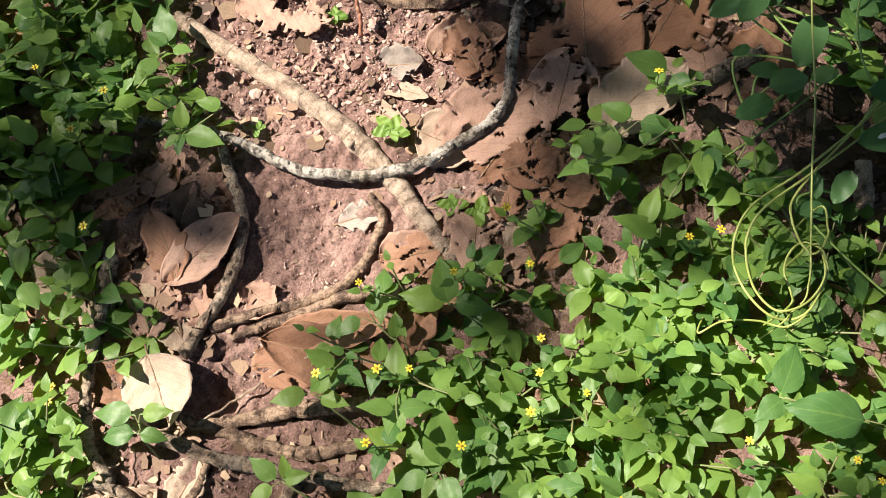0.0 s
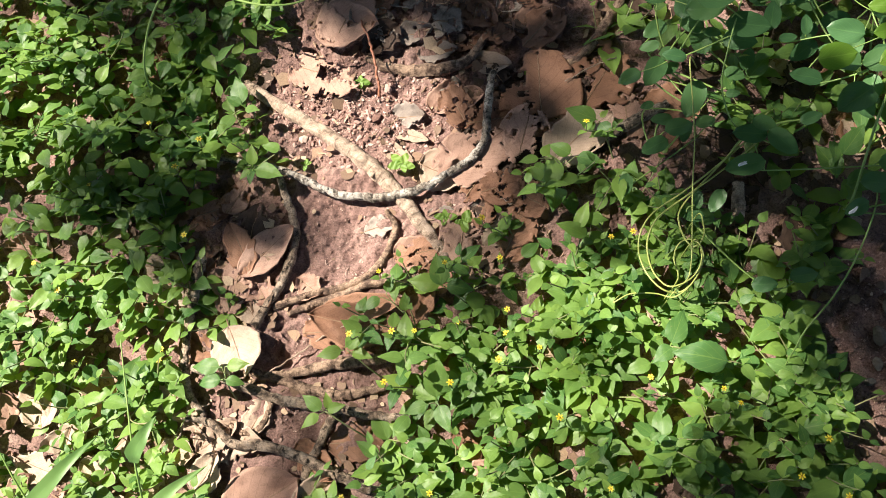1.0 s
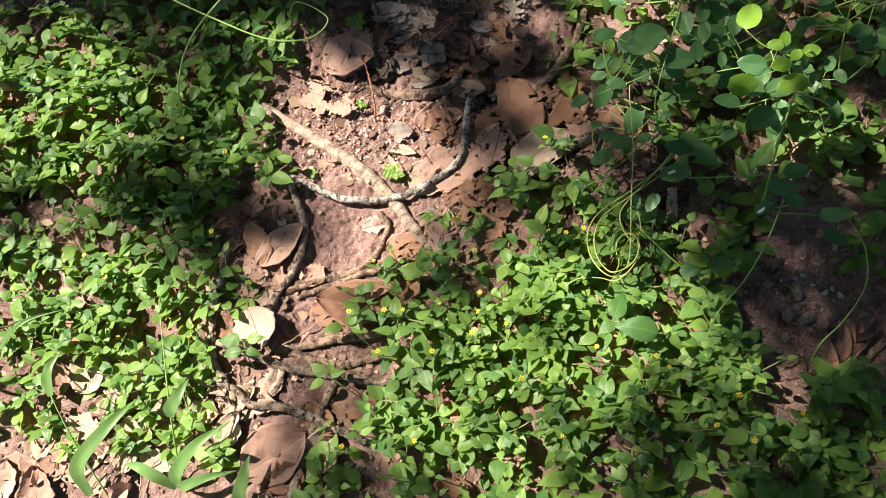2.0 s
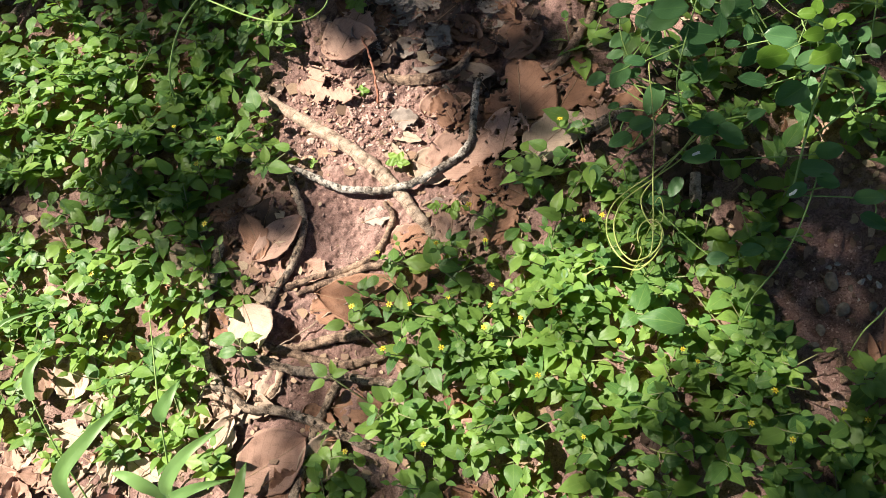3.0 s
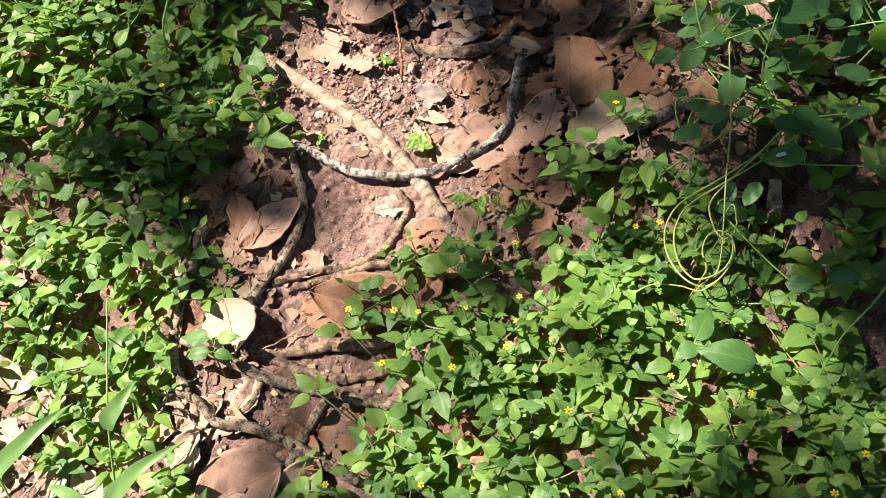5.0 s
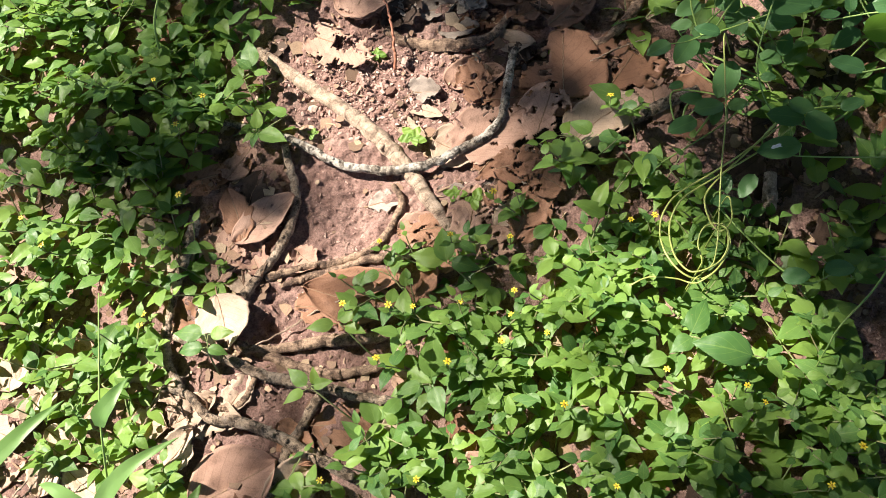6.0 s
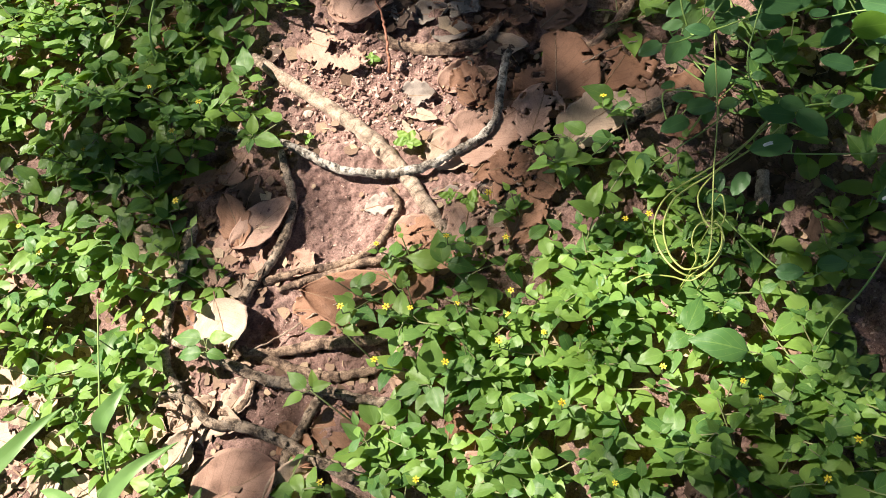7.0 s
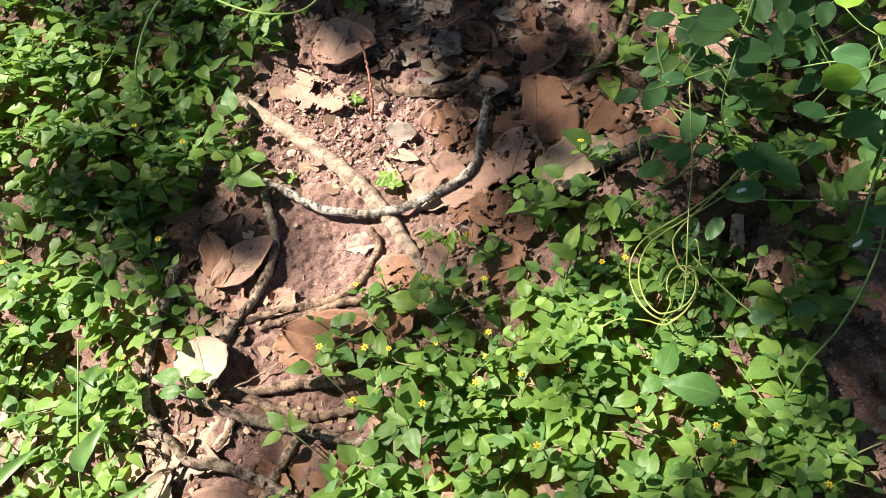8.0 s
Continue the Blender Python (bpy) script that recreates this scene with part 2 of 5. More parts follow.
def tube(name, line, radii, mat, sides=8, lumps=0.0, seed=0, squash=1.0):
    """A tapered, lumpy tube along a line, closed at both ends."""
    line, n = np.asarray(line, float), len(line)
    radii = np.interp(np.linspace(0, 1, n), np.linspace(0, 1, len(radii)), radii)
    tang = np.gradient(line, axis=0)
    tang /= np.linalg.norm(tang, axis=1)[:, None] + 1e-12
    side = np.cross(tang, (0, 0, 1.0))
    flat = np.linalg.norm(side, axis=1) < 0.05
    side[flat] = np.cross(tang[flat], (0, 1.0, 0))
    side /= np.linalg.norm(side, axis=1)[:, None]
    up = np.cross(side, tang)
    along = np.r_[0, np.cumsum(np.linalg.norm(np.diff(line, axis=0), axis=1))]
    verts, uvs, faces = [], [], []
    for i in range(n):
        for j in range(sides + 1):
            a = 2 * math.pi * j / sides
            ca, sa = math.cos(a), math.sin(a)
            k = 1 + lumps * (0.8 * float(vnoise(along[i] * 42 + 1.6 * ca + seed, 1.6 * sa + 9, seed)) + 0.7 * float(vnoise(along[i] * 14 + 3.1 * ca, 3.1 * sa + seed, seed + 1)) + 0.45 * float(vnoise(along[i] * 120 + 4 * ca, 4 * sa, seed + 2)))
            verts.append(line[i] + radii[i] * k * (math.cos(a) * side[i] + squash * math.sin(a) * up[i]))
            uvs.append((j / sides * 0.3, along[i]))
    w = sides + 1
    for i in range(n - 1):
        for j in range(sides):
            a = i * w + j
            faces.append((a, a + 1, a + w + 1, a + w))
    for i, order in ((0, range(sides - 1, -1, -1)), (n - 1, range(sides))):
        faces.append(tuple(i * w + j for j in order))
    return mesh_of(name, verts, faces, mat, uvs)


def blade_grid(length, half, nu, nv, shape):
    """Rows of points of a leaf, base at the origin, +Y along it; half(u) is its half width, shape(u, v) its height."""
    us = np.linspace(0, 1, nu + 1)
    vs = np.linspace(-1, 1, nv + 1)
    verts, uvs = [], []
    for u in us:
        for v in vs:
            verts.append((v * half(u, v), u * length, shape(u, v)))
            uvs.append((0.5 + 0.5 * v, u))
    faces = [(i * (nv + 1) + j, i * (nv + 1) + j + 1, (i + 1) * (nv + 1) + j + 1, (i + 1) * (nv + 1) + j) for i in range(nu) for j in range(nv)]
    return verts, faces, uvs


def ovate(u, widest=0.32, tip=0.9):
    a = widest / (1 - widest) * tip
    top = widest**a * (1 - widest) ** tip
    return (max(u, 0.0) ** a) * (max(1 - u, 0.0) ** tip) / top


def herb_leaf_mesh(seed):
    """A finely toothed ovate leaf with a drawn-out tip, arched over its length, with a short stalk."""
    r = random.Random(seed)
    L, W = 0.0355 * r.uniform(0.92, 1.1), 0.0205 * r.uniform(0.85, 1.12)
    fold, droop, twist, widest = r.uniform(0.05, 0.38), r.uniform(-0.06, 0.20), r.uniform(-0.25, 0.25), r.uniform(0.29, 0.37)
    tip, sway, roll = r.uniform(1.1, 1.4), r.uniform(-0.07, 0.07), r.uniform(0.0, 0.2)
    nu = 18

    def half(u, v):
        k = 1.0 + (0.022 if int(u * nu + 0.5) % 2 else -0.022) if 0.15 < u < 0.95 and abs(v) > 0.9 else 1.0
        return W / 2 * (0.025 + ovate(u, widest, tip)) * k

    def shape(u, v):
        h = half(u, 0)
        z = fold * abs(v) * h - roll * h * v * v - droop * L * u**2.2 + 0.05 * L * math.sin(math.pi * u)
        return z + twist * v * h * u + 0.0005 * v * math.sin(13 * u + 4 * v + seed) + 0.00022 * math.cos(34 * (u - 0.3 * abs(v))) * min(1.0, 6 * abs(v))

    verts, faces, uvs = blade_grid(L, half, nu, 6, shape)
    verts = [(x + sway * L * (y / L) ** 2, y + 0.003, z) for x, y, z in verts]
    k = len(verts)
    verts += [(-0.0006, 0, -0.0003), (0.0006, 0, -0.0003), (0.0006, 0.004, 0.0), (-0.0006, 0.004, 0.0)]
    faces.append((k, k + 1, k + 2, k + 3))
    uvs += [(0.5, 0)] * 4
    return mesh_of("herb_leaf", verts, faces, HERB, uvs)


def oval_leaf_mesh(seed, mat, name="leaflet", L=0.05, W=0.030):
    """A smooth oval leaflet."""
    r = random.Random(seed)
    W *= r.uniform(0.88, 1.1)
    fold, droop, ripple = r.uniform(0.04, 0.22), r.uniform(0.02, 0.18), r.uniform(0.5, 2)

    def half(u, v):
        return W / 2 * (0.02 + ovate(u, 0.43, 0.68)) * (1 + 0.02 * math.sin(23 * u + 4 * v + seed))

    def shape(u, v):
        return abs(v) * half(u, 0) * fold - droop * L * u * u + 0.0008 * math.sin(9 * u * ripple + 3 * v + seed)

    verts, faces, uvs = blade_grid(L, half, 10, 6, shape)
    return mesh_of(name, verts, faces, mat, uvs)


def basis(place, way, normal, scale=1.0):
    """A pose whose +Y runs along way and whose +Z leans to normal."""
    y = Vector(way).normalized()
    z = Vector(normal)
    z = (z - y * z.dot(y)).normalized()
    x = y.cross(z)
    m = Matrix((x, y, z)).transposed().to_4x4()
    return Matrix.Translation(place) @ m @ Matrix.Diagonal((scale, scale, scale, 1))


def inside(poly, x, y):
    hit = False
    for (x1, y1), (x2, y2) in zip(poly, poly[1:] + poly[:1]):
        if (y1 > y) != (y2 > y) and x < (x2 - x1) * (y - y1) / (y2 - y1) + x1:
            hit = not hit
    return hit


# ---------------------------------------------------------------- ground
def axis(near, far, step):
    inner = np.arange(-0.27, 0.271, 0.0022)
    wing = np.arange(0.27 + step, near + step / 2, step)
    inner = np.r_[-wing[::-1], inner, wing]
    near = wing[-1]
    outer = near + np.cumsum(step * 1.17 ** np.arange(1, 90))
    outer = np.r_[outer[outer < far], far]
    return np.r_[-outer[::-1], inner, outer]


def ground():
    xs, ys = axis(0.86, 300, 0.005), axis(0.62, 300, 0.005)
    X, Y = np.meshgrid(xs, ys)
    Z = relief(X, Y)
    nx, ny = len(xs), len(ys)
    verts = np.stack([X.ravel(), Y.ravel(), Z.ravel()], 1)
    a = (np.arange(ny - 1)[:, None] * nx + np.arange(nx - 1)).ravel()
    me = bpy.data.meshes.new("ground")
    me.vertices.add(len(verts))
    me.vertices.foreach_set("co", verts.ravel())
    quads = np.stack([a, a + 1, a + nx + 1, a + nx], 1)
    me.loops.add(quads.size)
    me.loops.foreach_set("vertex_index", quads.ravel().astype(np.int32))
    me.polygons.add(len(quads))
    me.polygons.foreach_set("loop_start", np.arange(0, quads.size, 4, dtype=np.int32))
    me.polygons.foreach_set("use_smooth", [True] * len(quads))
    me.update(calc_edges=True)
    me.materials.append(SOIL)
    tagged(new("ground", me), "reddish-brown crumbly forest soil with pebbles and litter", "ground", kind="structure")


ground()


def lit_soil(x, y):
    """Where the bare soil shows."""
    return max(dip(x, y, -0.06, 0.10, 0.11, 0.06), dip(x, y, -0.06, -0.07, 0.06, 0.06), dip(x, y, -0.09, -0.19, 0.06, 0.04), dip(x, y, 0.60, -0.17, 0.09, 0.09), dip(x, y, -0.10, -0.28, 0.05, 0.03))


def crumbs():
    """Soil crumbs and grit, thick on the bare patches and thin elsewhere."""
    r = random.Random(5)
    base = bmesh.new()
    bmesh.ops.create_icosphere(base, subdivisions=1, radius=1)
    bv = np.array([v.co[:] for v in base.verts])
    bf = [[v.index for v in f.verts] for f in base.faces]
    base.free()
    verts, faces = [], []
    while len(faces) < 15000 * len(bf):
        x, y = r.uniform(-0.75, 0.75), r.uniform(-0.5, 0.45)
        if r.random() > 0.02 + lit_soil(x, y) * (1 if y > 0.03 or x > 0.3 else 0.4):
            continue
        s = 0.0006 + 0.0022 * r.random() ** 3.5
        if r.random() < 0.004:
            s = r.uniform(0.003, 0.0048)
        s = s * 0.6 if y < 0.03 else s
        k = len(verts)
        shape = np.array([r.uniform(0.5, 1.8), r.uniform(0.5, 1.2), r.uniform(0.3, 0.8)]) * s
        a = r.uniform(0, 6.28)
        ca, sa = math.cos(a), math.sin(a)
        jig = bv * (1 + 0.55 * np.array([[r.uniform(-1, 1)] for _ in bv])) * shape
        z = float(relief(x, y))
        verts.extend((x + p[0] * ca - p[1] * sa, y + p[0] * sa + p[1] * ca, z + p[2] + 0.3 * s) for p in jig)
        faces.extend([k + i for i in f] for f in bf)
    tagged(new("soil_crumbs", mesh_of("soil_crumbs", verts, faces, CRUMB, smooth=False)), "loose red-brown soil crumbs and pale grit", "soil crumbs", kind="stuff")


crumbs()


# ---------------------------------------------------------------- roots and sticks
def root(name, points, radii, mat, label, category="root", lift=0.006, lumps=0.16, knots=0, seed=1, sides=14, arch=0.0, group=""):
    """A woody root or stick that lies on the ground along the points."""
    n = max(30, 14 * len(points))
    flat = spline([(x, y, 0) for x, y in points], n)
    zs = relief(flat[:, 0], flat[:, 1], False) + np.interp(np.linspace(0, 1, n), np.linspace(0, 1, np.size(lift)), np.atleast_1d(lift))
    flat[:, 2] = np.convolve(np.r_[[zs[0]] * 3, zs, [zs[-1]] * 3], np.ones(7) / 7, "valid") + arch * np.sin(np.linspace(0, math.pi, n))
    flat[:, 2] += 0.0012 * vnoise(np.arange(n) * 0.6, seed * 3.3, seed)
    flat[:, 0] += 0.0013 * vnoise(np.arange(n) * 0.45, seed * 5.1, seed + 9)
    flat[:, 1] += 0.0013 * vnoise(np.arange(n) * 0.45, seed * 7.7, seed + 19)
    ob = tagged(new(name, tube(name, flat, radii, mat, sides, lumps, seed)), label, category, group)
    r = random.Random(seed)
    for _ in range(knots):
        i = r.randrange(3, n - 3)
        w = np.interp(i / n, np.linspace(0, 1, len(radii)), radii)
        a = r.uniform(0.1, 3.0)
        way = flat[i + 1] - flat[i - 1]
        way = Vector(way).normalized()
        side = way.cross(Vector((0, 0, 1))).normalized()
        out = side * math.cos(a) + Vector((0, 0, 1)) * math.sin(a)
        p = Vector(flat[i])
        line = [p + out * w * 0.6, p + out * w * 1.05 + way * w * 0.1, p + out * w * 1.35 + way * w * 0.35]
        part("knot", tube("knot", [tuple(q) for q in line], [w * 0.55, w * 0.42, w * 0.16], mat, 6, 0.1, seed), ob)
    return ob


TANGLED = "roots across the soil"
root("surface_root", [(-0.215, 0.147), (-0.204, 0.14), (-0.165, 0.117), (-0.117, 0.089), (-0.072, 0.061), (-0.038, 0.037), (-0.004, 0.004), (0.021, -0.027), (0.046, -0.055), (0.067, -0.087)],
     [0.0075, 0.0078, 0.0085, 0.009, 0.0098, 0.0095, 0.0085, 0.0078], ROOT_PALE, "thick pale tan root half buried in the soil", seed=2, lift=0.004, lumps=0.12, knots=3, group=TANGLED)
root("surface_vine", [(-0.24, 0.045), (-0.211, 0.038), (-0.167, 0.032), (-0.133, 0.021), (-0.099, 0.006), (-0.061, -0.004), (-0.025, -0.005), (0.006, 0.0), (0.037, 0.010), (0.066, 0.027), (0.09, 0.045), (0.105, 0.07), (0.106, 0.102), (0.108, 0.135), (0.111, 0.16)],
     [0.0040, 0.0044, 0.0050, 0.0053, 0.0048, 0.0045, 0.0045, 0.0050], VINE_BARK, "curved grey vine with whitish lichen, lying over a root", "vine", seed=3, lift=(0.010, 0.010, 0.010, 0.011, 0.013, 0.018, 0.023, 0.023, 0.020), lumps=0.2, knots=9, group=TANGLED)
root("surface_root", [(-0.153, 0.016), (-0.136, -0.021), (-0.126, -0.053), (-0.129, -0.089), (-0.138, -0.12), (-0.153, -0.148), (-0.167, -0.172)],
     [0.0044, 0.0050, 0.0053, 0.0053, 0.0050, 0.0049, 0.0056], ROOT_GREY, "bent grey-brown root beside a broken leaf", seed=4, lift=0.008, knots=3, group=TANGLED)
root("surface_root", [(-0.015, -0.021), (-0.002, -0.04), (-0.007, -0.064), (-0.017, -0.087), (-0.037, -0.106), (-0.066, -0.12), (-0.101, -0.129), (-0.145, -0.147)],
     [0.003, 0.0042, 0.0048, 0.005, 0.005, 0.005, 0.0052], ROOT_BROWN, "thin brown root curling across bare soil", seed=5, lift=0.005, knots=3, group=TANGLED)
root("surface_root", [(0.03, -0.106), (-0.006, -0.109), (-0.04, -0.119), (-0.07, -0.132), (-0.099, -0.143), (-0.127, -0.155)],
     [0.0045, 0.005, 0.0055, 0.0055, 0.0048, 0.003], ROOT_BROWN, "short brown root along a dead leaf", seed=6, lift=0.005, knots=2, group=TANGLED)
root("surface_root", [(-0.154, -0.232), (-0.116, -0.225), (-0.077, -0.216), (-0.043, -0.21), (-0.004, -0.203), (0.05, -0.19)],
     [0.004, 0.006, 0.0068, 0.0068, 0.006, 0.0045], ROOT_BROWN, "weathered light brown root with flaking bark", seed=7, lift=0.008, knots=3, group=TANGLED)
root("surface_root", [(-0.167, -0.226), (-0.126, -0.235), (-0.089, -0.245), (-0.054, -0.248), (-0.015, -0.241), (0.031, -0.221)],
     [0.005, 0.006, 0.006, 0.0055, 0.005, 0.004], ROOT_BROWN, "dark brown root sunk between other roots", seed=8, lift=0.004, knots=2, group=TANGLED)
root("surface_root", [(-0.24, -0.225), (-0.175, -0.243), (-0.133, -0.256), (-0.093, -0.262), (-0.053, -0.265), (-0.013, -0.27), (0.035, -0.272)],
     [0.005, 0.0062, 0.0062, 0.0058, 0.0054, 0.005, 0.0046], ROOT_GREY, "long grey-brown root crossing the gap", seed=9, lift=0.010, knots=4, group=TANGLED)
root("surface_root", [(-0.239, -0.089), (-0.244, -0.109), (-0.247, -0.14), (-0.25, -0.181), (-0.249, -0.221), (-0.239, -0.254), (-0.215, -0.283)],
     [0.0066, 0.0064, 0.006, 0.0055, 0.005, 0.005, 0.004], ROOT_GREY, "broken upright root stub beside green herbs", seed=10, lift=0.012, knots=2, group=TANGLED)
root("surface_root", [(-0.24, -0.285), (-0.205, -0.289), (-0.175, -0.311), (-0.139, -0.312), (-0.094, -0.322), (-0.049, -0.339), (-0.005, -0.354)],
     [0.003, 0.0045, 0.0058, 0.0062, 0.0064, 0.0058, 0.005], ROOT_GREY, "knotted grey-brown root forking over another", seed=11, lift=0.013, knots=5, group=TANGLED)
root("surface_root", [(-0.05, -0.262), (-0.063, -0.281), (-0.081, -0.325), (-0.090, -0.36), (-0.099, -0.400), (-0.108, -0.45)],
     [0.0055, 0.006, 0.0068, 0.007, 0.0072, 0.008], ROOT_GREY, "stout grey root running under a crossing root", seed=12, lift=0.005, knots=2, group=TANGLED)
root("surface_root", [(-0.187, -0.286), (-0.175, -0.296), (-0.155, -0.297), (-0.14, -0.277), (-0.137, -0.252)],
     [0.0035, 0.004, 0.0038, 0.0035, 0.003], ROOT_BROWN, "small looped brown rootlet", seed=13, lift=0.006, group=TANGLED)
root("fallen_stick", [(-0.055, 0.185), (-0.022, 0.17), (0.041, 0.168), (0.078, 0.184), (0.102, 0.224)],
     [0.004, 0.0065, 0.0075, 0.006, 0.004], ROOT_BROWN, "dark crooked stick lying among leaf litter", "stick", seed=14, lift=0.007, knots=3)
root("fallen_stick", [(0.183, 0.162), (0.222, 0.186), (0.25, 0.229), (0.268, 0.264), (0.28, 0.31)],
     [0.004, 0.006, 0.0065, 0.006, 0.005], ROOT_BROWN, "dark forked stick lying on dead leaves", "stick", seed=15, lift=0.009, knots=2)
root("fallen_stick", [(0.25, 0.072), (0.287, 0.098), (0.325, 0.12)], [0.005, 0.0068, 0.0055], ROOT_GREY, "short pale stick under climber leaves", "stick", seed=16, lift=0.010, knots=2)
root("fallen_stick", [(-0.655, 0.25), (-0.623, 0.298), (-0.590, 0.35)], [0.006, 0.0065, 0.006], ROOT_GREY, "grey-white stick leaning in the undergrowth", "stick", seed=17, lift=0.02, knots=1)
root("fallen_stick", [(-0.80, 0.187), (-0.673, 0.183), (-0.631, 0.182)], [0.008, 0.0085, 0.008], ROOT_PALE, "pale straight stick end lying by herbs", "stick", seed=18, lift=0.012)
root("dry_twig", [(-0.149, -0.232), (-0.114, -0.203), (-0.081, -0.182), (-0.05, -0.165)], [0.0011, 0.0012, 0.0008], ROOT_PALE, "thin dry twig on bare soil", "twig", seed=19, lift=0.012, lumps=0.05, sides=6)
root("dry_twig", [(-0.067, 0.237), (-0.046, 0.192), (-0.036, 0.156), (-0.032, 0.128)], [0.0012, 0.0016, 0.0016, 0.002], TWIG_RED, "thin reddish twig standing in the litter", "twig", seed=20, lift=0.012, lumps=0.05, sides=6, arch=0.02)


# ---------------------------------------------------------------- dead leaves
LEAF_WORDS = {
    "pale": "pale straw-coloured dry leaf", "tan": "tan dry leaf", "brown": "brown dry leaf", "shaded_rot": "rotting leaf darkened as shade", "ash": "ash-grey weathered dry leaf",
}


def dead_leaf(x, y, turn, length, width, kind, ragged=0.5, curl=0.15, lift=0.002, seed=0, tilt=(0, 0), note="", group="leaf litter", ribbed=True, eaten=()):
    """A dry leaf with a midrib, thickness, curled and torn edges and eaten holes; length along +Y before the turn."""
    r = random.Random(seed)
    nu, nv = 24, 16
    wide, sway, wave = r.uniform(0.38, 0.5), r.uniform(-0.06, 0.06), r.uniform(0.6, 1.5)
    bow, cup, s1 = curl * r.uniform(0.3, 1.0) * r.choice((1, 1, -0.6)), curl * r.uniform(0.5, 1.2), r.uniform(0, 50)
    pts = np.zeros((nu + 1, nv + 1, 3))
    for i in range(nu + 1):
        u = i / nu
        for j in range(nv + 1):
            v = 2 * j / nv - 1
            h = width / 2 * (0.03 + ovate(u, wide, 0.8))
            rag = 1 + ragged * 0.24 * float(vnoise(u * 13 + s1, (3 if v > 0 else 9) + abs(v), seed)) * abs(v) ** 2
            px = v * h * rag + sway * length * math.sin(3.0 * u)
            pz = cup * width * v * v * (0.4 + 0.6 * u) + bow * length * (u - 0.5) ** 2 + min(0.05 * width * curl * 6, 0.0022) * float(vnoise(u * 4 * wave + s1, v * 2.2, seed + 3))
            pz += 0.018 * width * float(vnoise(u * 12 + s1, v * 7, seed + 4)) - 0.03 * width * math.exp(-((v / 0.16) ** 2))
            pts[i, j] = (px, (u - 0.5) * length, pz)
    keep = np.ones((nu, nv), bool)
    for i in range(nu):
        for j in range(nv):
            edge = abs(2 * (j + 0.5) / nv - 1)
            block = float(lattice(np.array((i + int(s1)) // 3), np.array(j // 3), seed + 8))
            bite = 0.5 + 0.30 * float(vnoise(i * 0.34 + s1, j * 0.40 + s1, seed + 7)) + 0.36 * (block - 0.5)
            if bite < ragged * (0.18 + 0.30 * edge**2) and abs(j - nv / 2 + 0.5) > 0.6:
                keep[i, j] = False
            u, v = (i + 0.5) / nu, 2 * (j + 0.5) / nv - 1
            for u0, v0, ru, rv in eaten:
                if ((u - u0) / ru) ** 2 + ((v - v0) / rv) ** 2 < 0.8 + 0.4 * block:
                    keep[i, j] = False
    flat, w, thick = pts.reshape(-1, 3), nv + 1, 0.0005
    verts = np.vstack([flat, flat - (0, 0, thick)])
    uvs = [(j / nv, i / nu) for i in range(nu + 1) for j in range(nv + 1)] * 2
    n, faces, edges = len(flat), [], {}
    for i in range(nu):
        for j in range(nv):
            if keep[i, j]:
                a, b, c, d = i * w + j, i * w + j + 1, (i + 1) * w + j + 1, (i + 1) * w + j
                faces += [(a, b, c, d), (d + n, c + n, b + n, a + n)]
                for e in ((a, b), (b, c), (c, d), (d, a)):
                    edges[e] = 1
    faces += [(q, p, p + n, q + n) for p, q in edges if (q, p) not in edges]
    me = mesh_of("dead_leaf", verts, faces, DEAD[kind], uvs)
    ob = tagged(new("dead_leaf", me), (LEAF_WORDS[kind] + (" with torn edges" if ragged > 0.6 else " with curled edges") + (" " + note if note else " on the soil")), "dead leaf", group)
    ob.matrix_basis = pose(x, y, gh(x, y) + lift, tilt[0], tilt[1], turn - 90)
    rib = [tuple(pts[i, nv // 2] + (0, 0, -0.0003)) for i in range(0, nu + 1, 2)]
    rib = [(rib[0][0], rib[0][1] - 0.16 * length * r.random(), rib[0][2])] + rib
    if ribbed:
        part("midrib", tube("midrib", rib, [0.0009, 0.0008, 0.0003], RIB, 5), ob)
    return ob


def litter(rows, kind, ragged, curl, seed, lift=0.002, step=0.0, note=""):
    for k, (x, y, turn, length, width) in enumerate(rows):
        r = random.Random(seed * 100 + k)
        dead_leaf(x, y, turn, length * 1.06, width, kind, ragged * r.uniform(0.6, 1.3), curl * r.uniform(0.5, 1.4), lift + step * k, seed * 100 + k, (r.uniform(-4, 4), r.uniform(-4, 4)), note)


# single leaves that stand out
dead_leaf(-0.182, -0.205, -66, 0.068, 0.064, "pale", 0.28, 0.07, 0.018, 901, (2, 3), "leaning on a root", eaten=[(0.88, 0.35, 0.08, 0.5)])
dead_leaf(-0.04, -0.163, -8, 0.115, 0.052, "brown", 0.35, 0.20, 0.008, 902, (-5, 0), "creased along its length")
dead_leaf(-0.032, -0.142, 9, 0.105, 0.036, "brown", 0.25, 0.2, 0.010, 903, (6, 0), "lying over a larger one")
dead_leaf(-0.158, -0.079, 45, 0.090, 0.046, "tan", 0.25, 0.14, 0.009, 905, (0, -5), "beside a root")
dead_leaf(-0.196, -0.076, 118, 0.074, 0.036, "brown", 0.75, 0.10, 0.008, 912, (0, 4), "beside a root")
# darkest kind chosen here so that the shade by the root is in its colour
dead_leaf(-0.182, -0.052, 80, 0.075, 0.052, "shaded_rot", 0.9, 0.08, 0.005, 913, (0, 0), "in shade")
dead_leaf(0.055, 0.034, -14, 0.066, 0.052, "pale", 0.3, 0.22, 0.006, 906, (0, 4), "under a vine")
